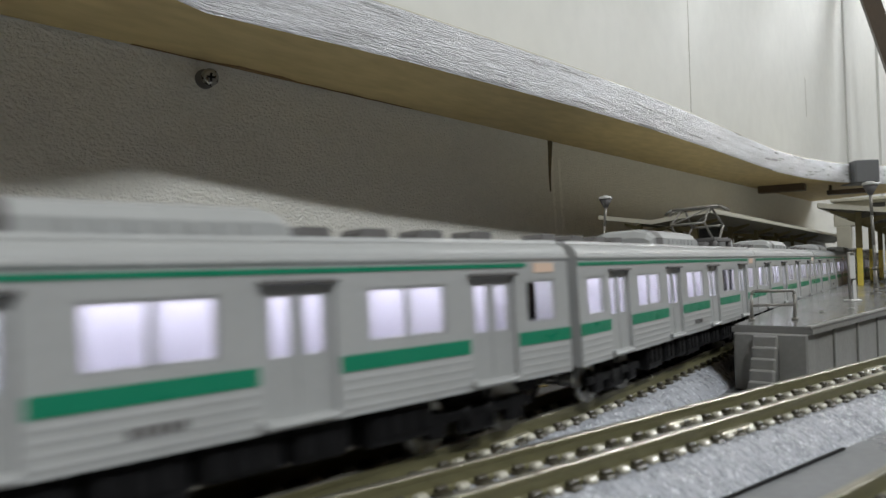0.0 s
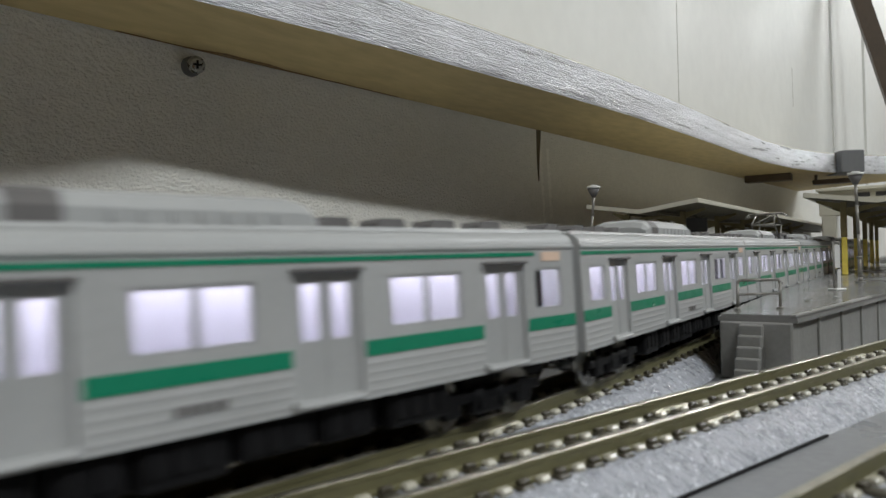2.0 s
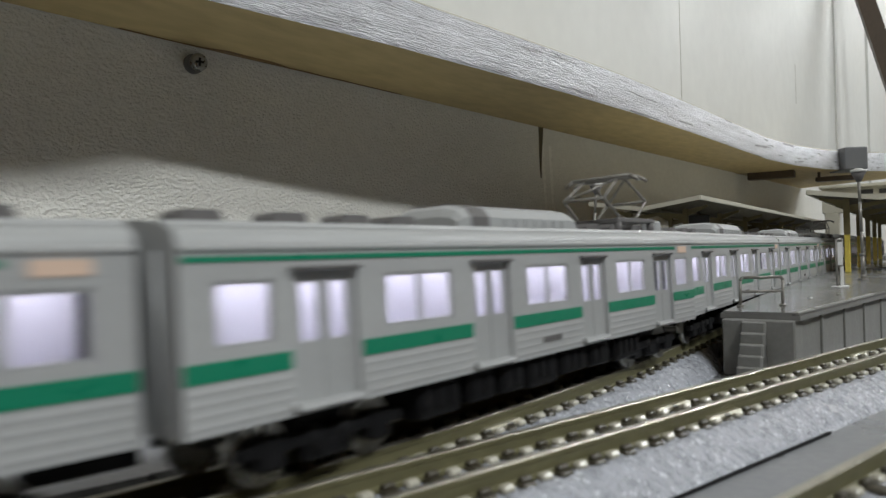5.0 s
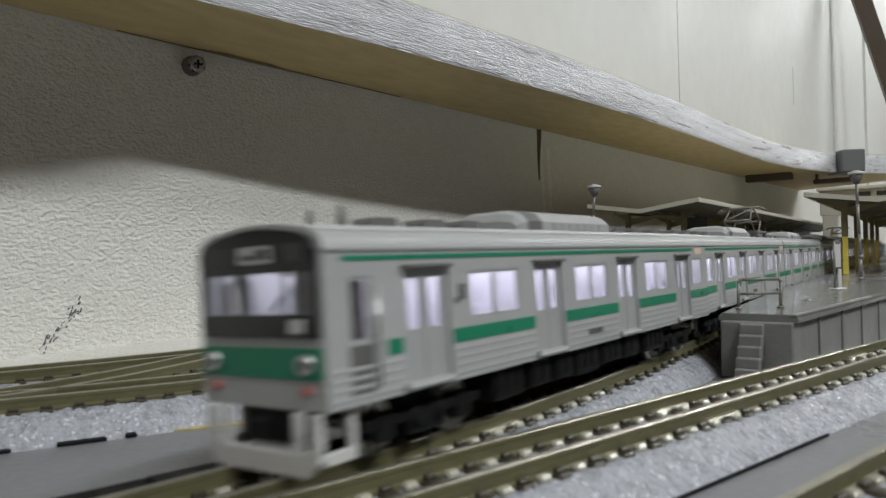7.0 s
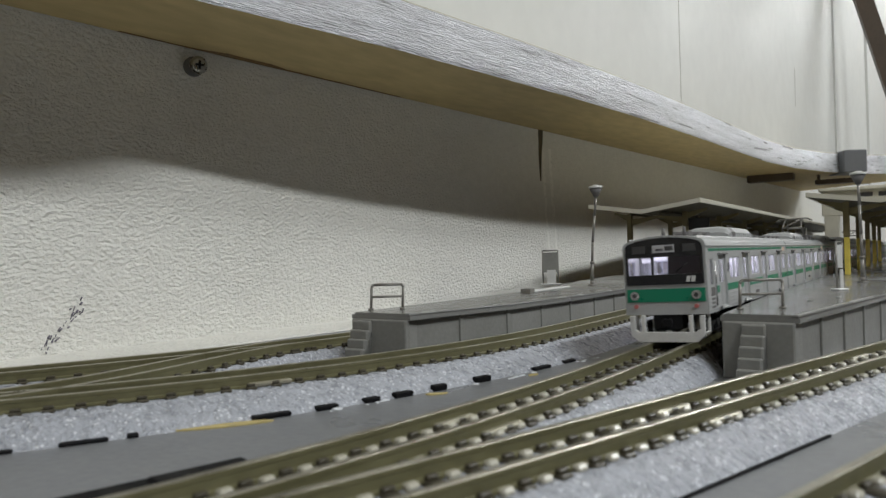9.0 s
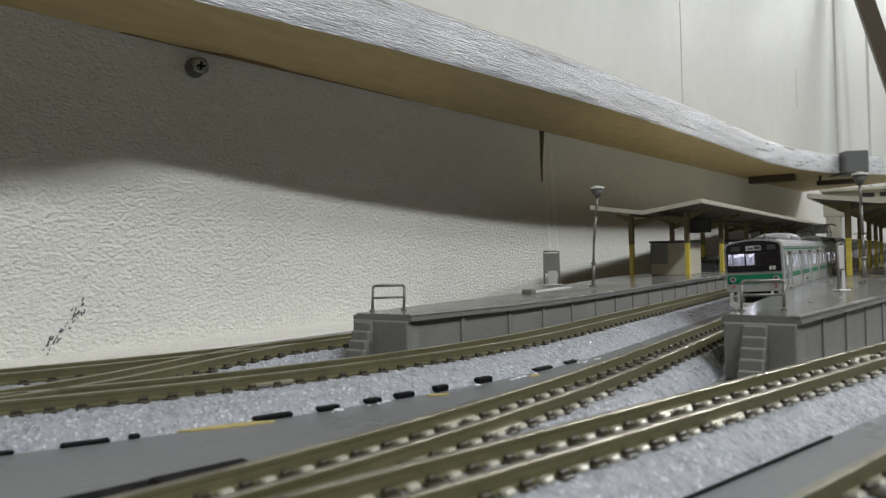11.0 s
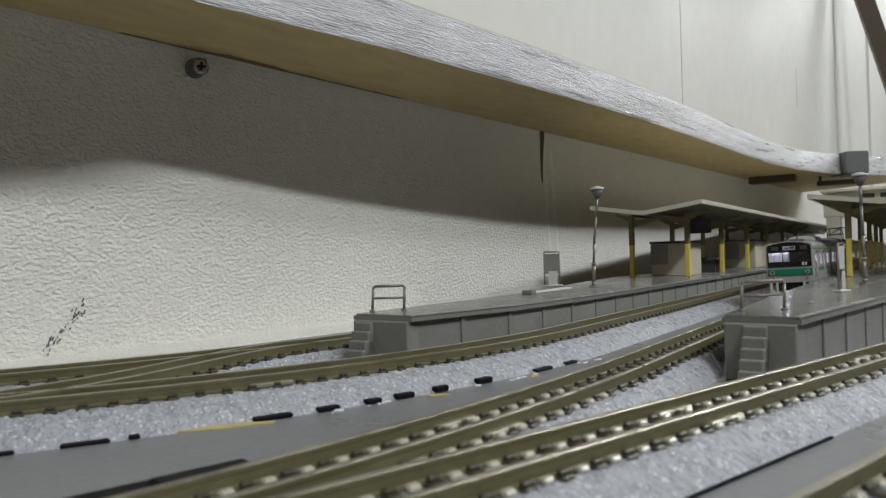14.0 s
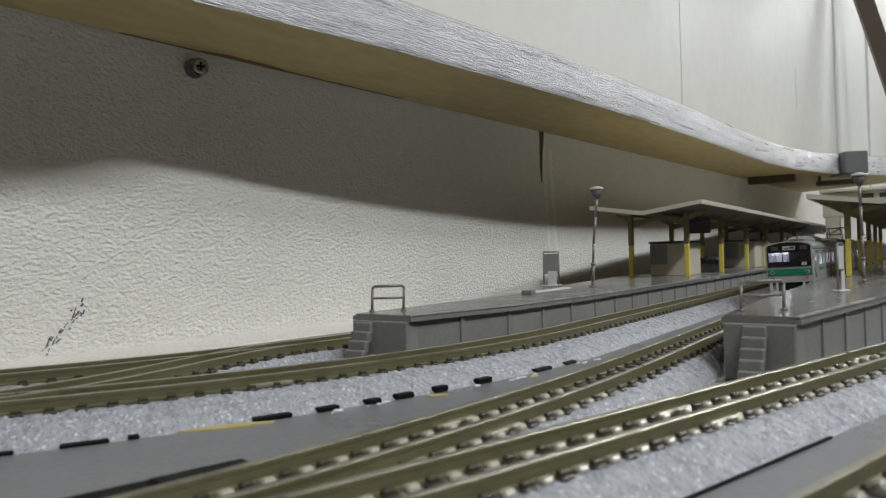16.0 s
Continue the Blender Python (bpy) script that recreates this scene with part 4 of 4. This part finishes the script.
    face = part("front_face", bm, BODY, c)
    bm = bmesh.new()
    holed(bm, HALF + 0.35, -8.75, 8.75, 13.3, 21.6, fw, 0.3)
    v = [bm.verts.new((HALF + 0.35, x * 0.935, 21.6 + (z - 21.9) * 0.93)) for x, _, z in roof_ring(0)]
    bm.faces.new(v)
    sweep(bm, [[(HALF, a, 13.3), (HALF + 0.35, a, 13.3)] for a in (-8.75, 8.75)], closed=False)
    for a in (-8.75, 8.75):
        sweep(bm, [[(HALF, a, z), (HALF + 0.35, a, z)] for z in (13.3, 21.6)], closed=False)
    bm.transform(Matrix.Rotation(-math.pi / 2, 4, "Z"))
    bmesh.ops.recalc_face_normals(bm, faces=bm.faces)
    part("front_panel", bm, PANEL, face, "glossy black front panel")
    for a, b, z0, z1 in fw:
        bm = bmesh.new()
        box(bm, a, b, -HALF + 0.2, -HALF + 0.3, z0, z1)
        o = part("windscreen", bm, PANE, face)
        o.visible_shadow = False
    bm = bmesh.new()
    box(bm, -0.6, 8.6, -HALF + 5.4, -HALF + 6.0, 7.4, 21.6)
    box(bm, -8.6, -0.6, -HALF + 7.4, -HALF + 8.0, 7.4, 13.0)
    part("cab_partition", bm, material("cab_bulkhead", (0.10, 0.085, 0.08), 0.6), face, "dark bulkhead behind the cab")
    bm = bmesh.new()
    rod(bm, (2.6, -HALF - 0.5, 15.9), (5.4, -HALF - 0.5, 18.0), 0.12, 6)
    part("wiper", bm, BLACK, face)
    bm = bmesh.new()
    box(bm, -W + 0.5, W - 0.5, -HALF - 0.2, -HALF, 9.4, 12.4)
    part("front_stripe", bm, GREEN, face, "green band across the front")
    for s in (-1, 1):
        bm = bmesh.new()
        rod(bm, (s * 6.95, -HALF - 0.7, 10.9), (s * 6.95, -HALF + 0.2, 10.9), 1.0, 16)
        hl = part("headlight", bm, LENS, face, "round headlight in a chrome ring")
        bm = bmesh.new()
        rod(bm, (s * 6.95, -HALF - 0.78, 10.9), (s * 6.95, -HALF - 0.5, 10.9), 0.5, 14)
        part("lens", bm, DARKGREY, hl)
        bm = bmesh.new()
        rod(bm, (s * 6.8, -HALF - 0.5, 8.4), (s * 6.8, -HALF + 0.2, 8.4), 0.48, 14)
        part("tail_light", bm, RED, face, "dim red tail light")
    for a, b, m, lb in ((-2.2, 2.7, SIGNLIT, "pale route board"), (-6.9, -4.0, DARKGREY, "dark train number board"), (4.6, 7.3, DARKGREY, "dark service board")):
        bm = bmesh.new()
        box(bm, a, b, -HALF - 0.5, -HALF - 0.3, 20.6, 22.3)
        part("route_board", bm, m, face, lb)
    bm = bmesh.new()
    box(bm, -1.5, 0.2, -HALF - 0.56, -HALF - 0.5, 21.0, 21.5), box(bm, 0.6, 2.4, -HALF - 0.56, -HALF - 0.5, 21.0, 22.0)
    part("lettering", bm, DARKGREY, face, "unreadable lettering")
    # plain white emblem
    bm = bmesh.new()
    for x in (4.9, 6.0):
        sweep(bm, [[(x, yy, 13.8), (x + 0.8, yy, 13.8), (x + 1.05, yy, 15.1), (x + 0.25, yy, 15.1)] for yy in (-HALF - 0.5, -HALF - 0.34)])
    bmesh.ops.recalc_face_normals(bm, faces=bm.faces)
    part("emblem", bm, WHITE, face, "plain white emblem")
    # white skirt
    yy = -HALF - 0.6

    def slab(name, outline, parent):
        bm = bmesh.new()
        sweep(bm, [[(x, yy + k, z) for x, z in outline] for k in (0, 0.9)])
        bmesh.ops.recalc_face_normals(bm, faces=bm.faces)
        bmesh.ops.bevel(bm, geom=bm.edges[:], offset=0.12, segments=1, affect="EDGES")
        return part(name, bm, WHITE, parent)
    sk = slab("skirt", [(-6.6, 0.3), (6.6, 0.3), (8.4, 1.9), (8.4, 3.1), (6.9, 3.1), (6.4, 2.6), (-6.4, 2.6), (-6.9, 3.1), (-8.4, 3.1), (-8.4, 1.9)], c)
    tagged(sk, "white obstacle skirt below the front")
    for s in (-1, 1):
        for p, q, top in ((7.3, 8.4, 6.3), (4.9, 5.8, 6.4)):
            a, b = sorted((s * p, s * q))
            slab("upright", [(a, 2.5), (b, 2.5), (b, top), (a, top)], sk)
        x0, x1 = sorted((s * 7.9, s * 8.5))
        bm = bmesh.new()
        box(bm, x0, x1, yy + 0.8, yy + 5.0, 1.4, 2.6, 0.1)
        box(bm, x0, x1, yy + 4.2, yy + 5.0, 2.4, 6.4, 0.1)
        part("side_stay", bm, WHITE, sk)
    bm = bmesh.new()
    box(bm, -3.2, 3.2, -HALF + 0.2, -HALF + 5, 3.0, 6.5, 0.3), box(bm, -1.2, 1.2, -HALF - 0.5, -HALF + 2, 3.6, 5.6, 0.3)
    part("front_coupler", bm, UNDER, c, "black coupler with hoses")
    for s in (-1, 1):
        bm = bmesh.new()
        box(bm, min(s * (W - 0.5), s * (W + 0.04)), max(s * (W - 0.5), s * (W + 0.04)), -53.2, -49.8, 7.4, 12.2)
        part("cab_door_recess", bm, VENT, c, "dark recess below the cab door window")
        bm = bmesh.new()
        rod(bm, (s * (W + 0.3), -49.4, 8), (s * (W + 0.3), -49.4, 18), 0.18, 6)
        part("grab_rail", bm, LENS, c)
    for x in (-2.5, 2.5):
        bm = bmesh.new()
        rod(bm, (x, -46.5, 24.0), (x, -46.5, 26.6), 0.55, 8, 0.3)
        part("antenna", bm, VENT, c, "grey roof antenna")
    return c


def pantograph(c):
    """A diamond-shaped current collector on the roof near the car's far end."""
    y0 = 39.0
    bm = bmesh.new()
    for yy in (y0 - 6, y0 + 6):
        box(bm, -6, 6, yy - 0.6, yy + 0.6, 25.6, 26.4, 0.1)
    for x in (-5.4, 5.4):
        box(bm, x - 0.5, x + 0.5, y0 - 8, y0 + 8, 25.6, 26.4, 0.1)
        for yy in (y0 - 7, y0 + 7):
            rod(bm, (x, yy, 23.6), (x, yy, 25.6), 0.7)
    pg = part("pantograph", bm, VENT, c, "thin grey diamond pantograph, raised")
    for x in (-4.2, 4.2):
        for s in (-1, 1):
            bm = bmesh.new()
            pipe(bm, [(x, y0 + s * 3, 26.2), (x * 0.95, y0 + s * 9.0, 30.0), (x * 0.8, y0 + s * 1.6, 34.0)], 0.28, 6)
            part("arm", bm, METAL, pg)
    for s in (-1, 1):
        for q, r in (((4, y0 + s * 9.0, 30.0), 0.28), ((3.3, y0 + s * 1.6, 34.0), 0.2)):
            bm = bmesh.new()
            rod(bm, (-4, y0 + s * 9.0, 30.0), q, r, 6)
            part("cross_bar", bm, METAL, pg)
    for s in (-1, 1):
        bm = bmesh.new()
        pipe(bm, [(-7.5, y0 + s * 1.7, 33.2), (-5.8, y0 + s * 1.7, 34.3), (5.8, y0 + s * 1.7, 34.3), (7.5, y0 + s * 1.7, 33.2)], 0.38, 6)
        part("contact_strip", bm, METAL, pg)
    bm = bmesh.new()
    box(bm, 2, 5, y0 + 10.5, y0 + 13.5, 24.0, 26.2, 0.3)
    part("arrester", bm, ROOF, c, "small grey box beside the pantograph")


tail_car = car(tail=True)
middle = car()
cars = [tail_car, middle] + [copy_thing(middle, Matrix.Identity(4)) for _ in range(8)]
for i in (1, 4):
    pantograph(cars[i])

# the way of the train: straight beside the platforms, then two gentle bends behind the camera's back
STRAIGHT, BEND = 140.0, 545.0
x, y, s = line_b(200), STRAIGHT, STRAIGHT
WAY_S, WAY_X, WAY_Y = [s], [x], [y]
while s > -760:
    s -= 1.0
    g = STRAIGHT - s
    h = min(g / BEND, 0.2)
    x, y = x - math.sin(h), y - math.cos(h)
    WAY_S.append(s), WAY_X.append(x), WAY_Y.append(y)
WAY_S, WAY_X, WAY_Y = WAY_S[::-1], WAY_X[::-1], WAY_Y[::-1]


def way(s):
    if s >= STRAIGHT:
        return Vector((line_b(200), s))
    return Vector((float(np.interp(s, WAY_S, WAY_X)), float(np.interp(s, WAY_S, WAY_Y))))


# place of the train's tail along the way, time by time
TAIL = ((0, -363.9), (0.5, -332.4), (1, -302.6), (1.5, -273.3), (2, -245.0), (2.5, -218.8), (3, -193.9), (3.5, -165.6), (4, -137.6), (4.5, -108.2), (5, -78.2), (5.5, -47.6), (6, -15.9), (6.5, 16.9), (7, 49.8), (7.5, 81.5), (8, 110.6), (8.5, 138.0), (9, 165.1), (9.5, 192.0), (10, 218.2), (10.5, 243.4), (11, 267.7), (11.5, 289.8), (12, 306.6), (12.5, 321.1), (13, 332.1), (13.5, 341.0), (14, 346.5), (14.5, 348.1), (15, 348.1), (16, 348.1))
LEAN = 2.2


def motions():
    for i, c in enumerate(cars):
        rows = []
        for t, s in TAIL:
            mid = s + HALF + i * PITCH
            a, b = way(mid - 39.5), way(mid + 39.5)
            p, d = (a + b) / 2, b - a
            rows.append((t, at(p.x, p.y, RAIL, 0, -LEAN, math.degrees(math.atan2(-d.x, d.y)))))
        walk(c, rows)


motions()
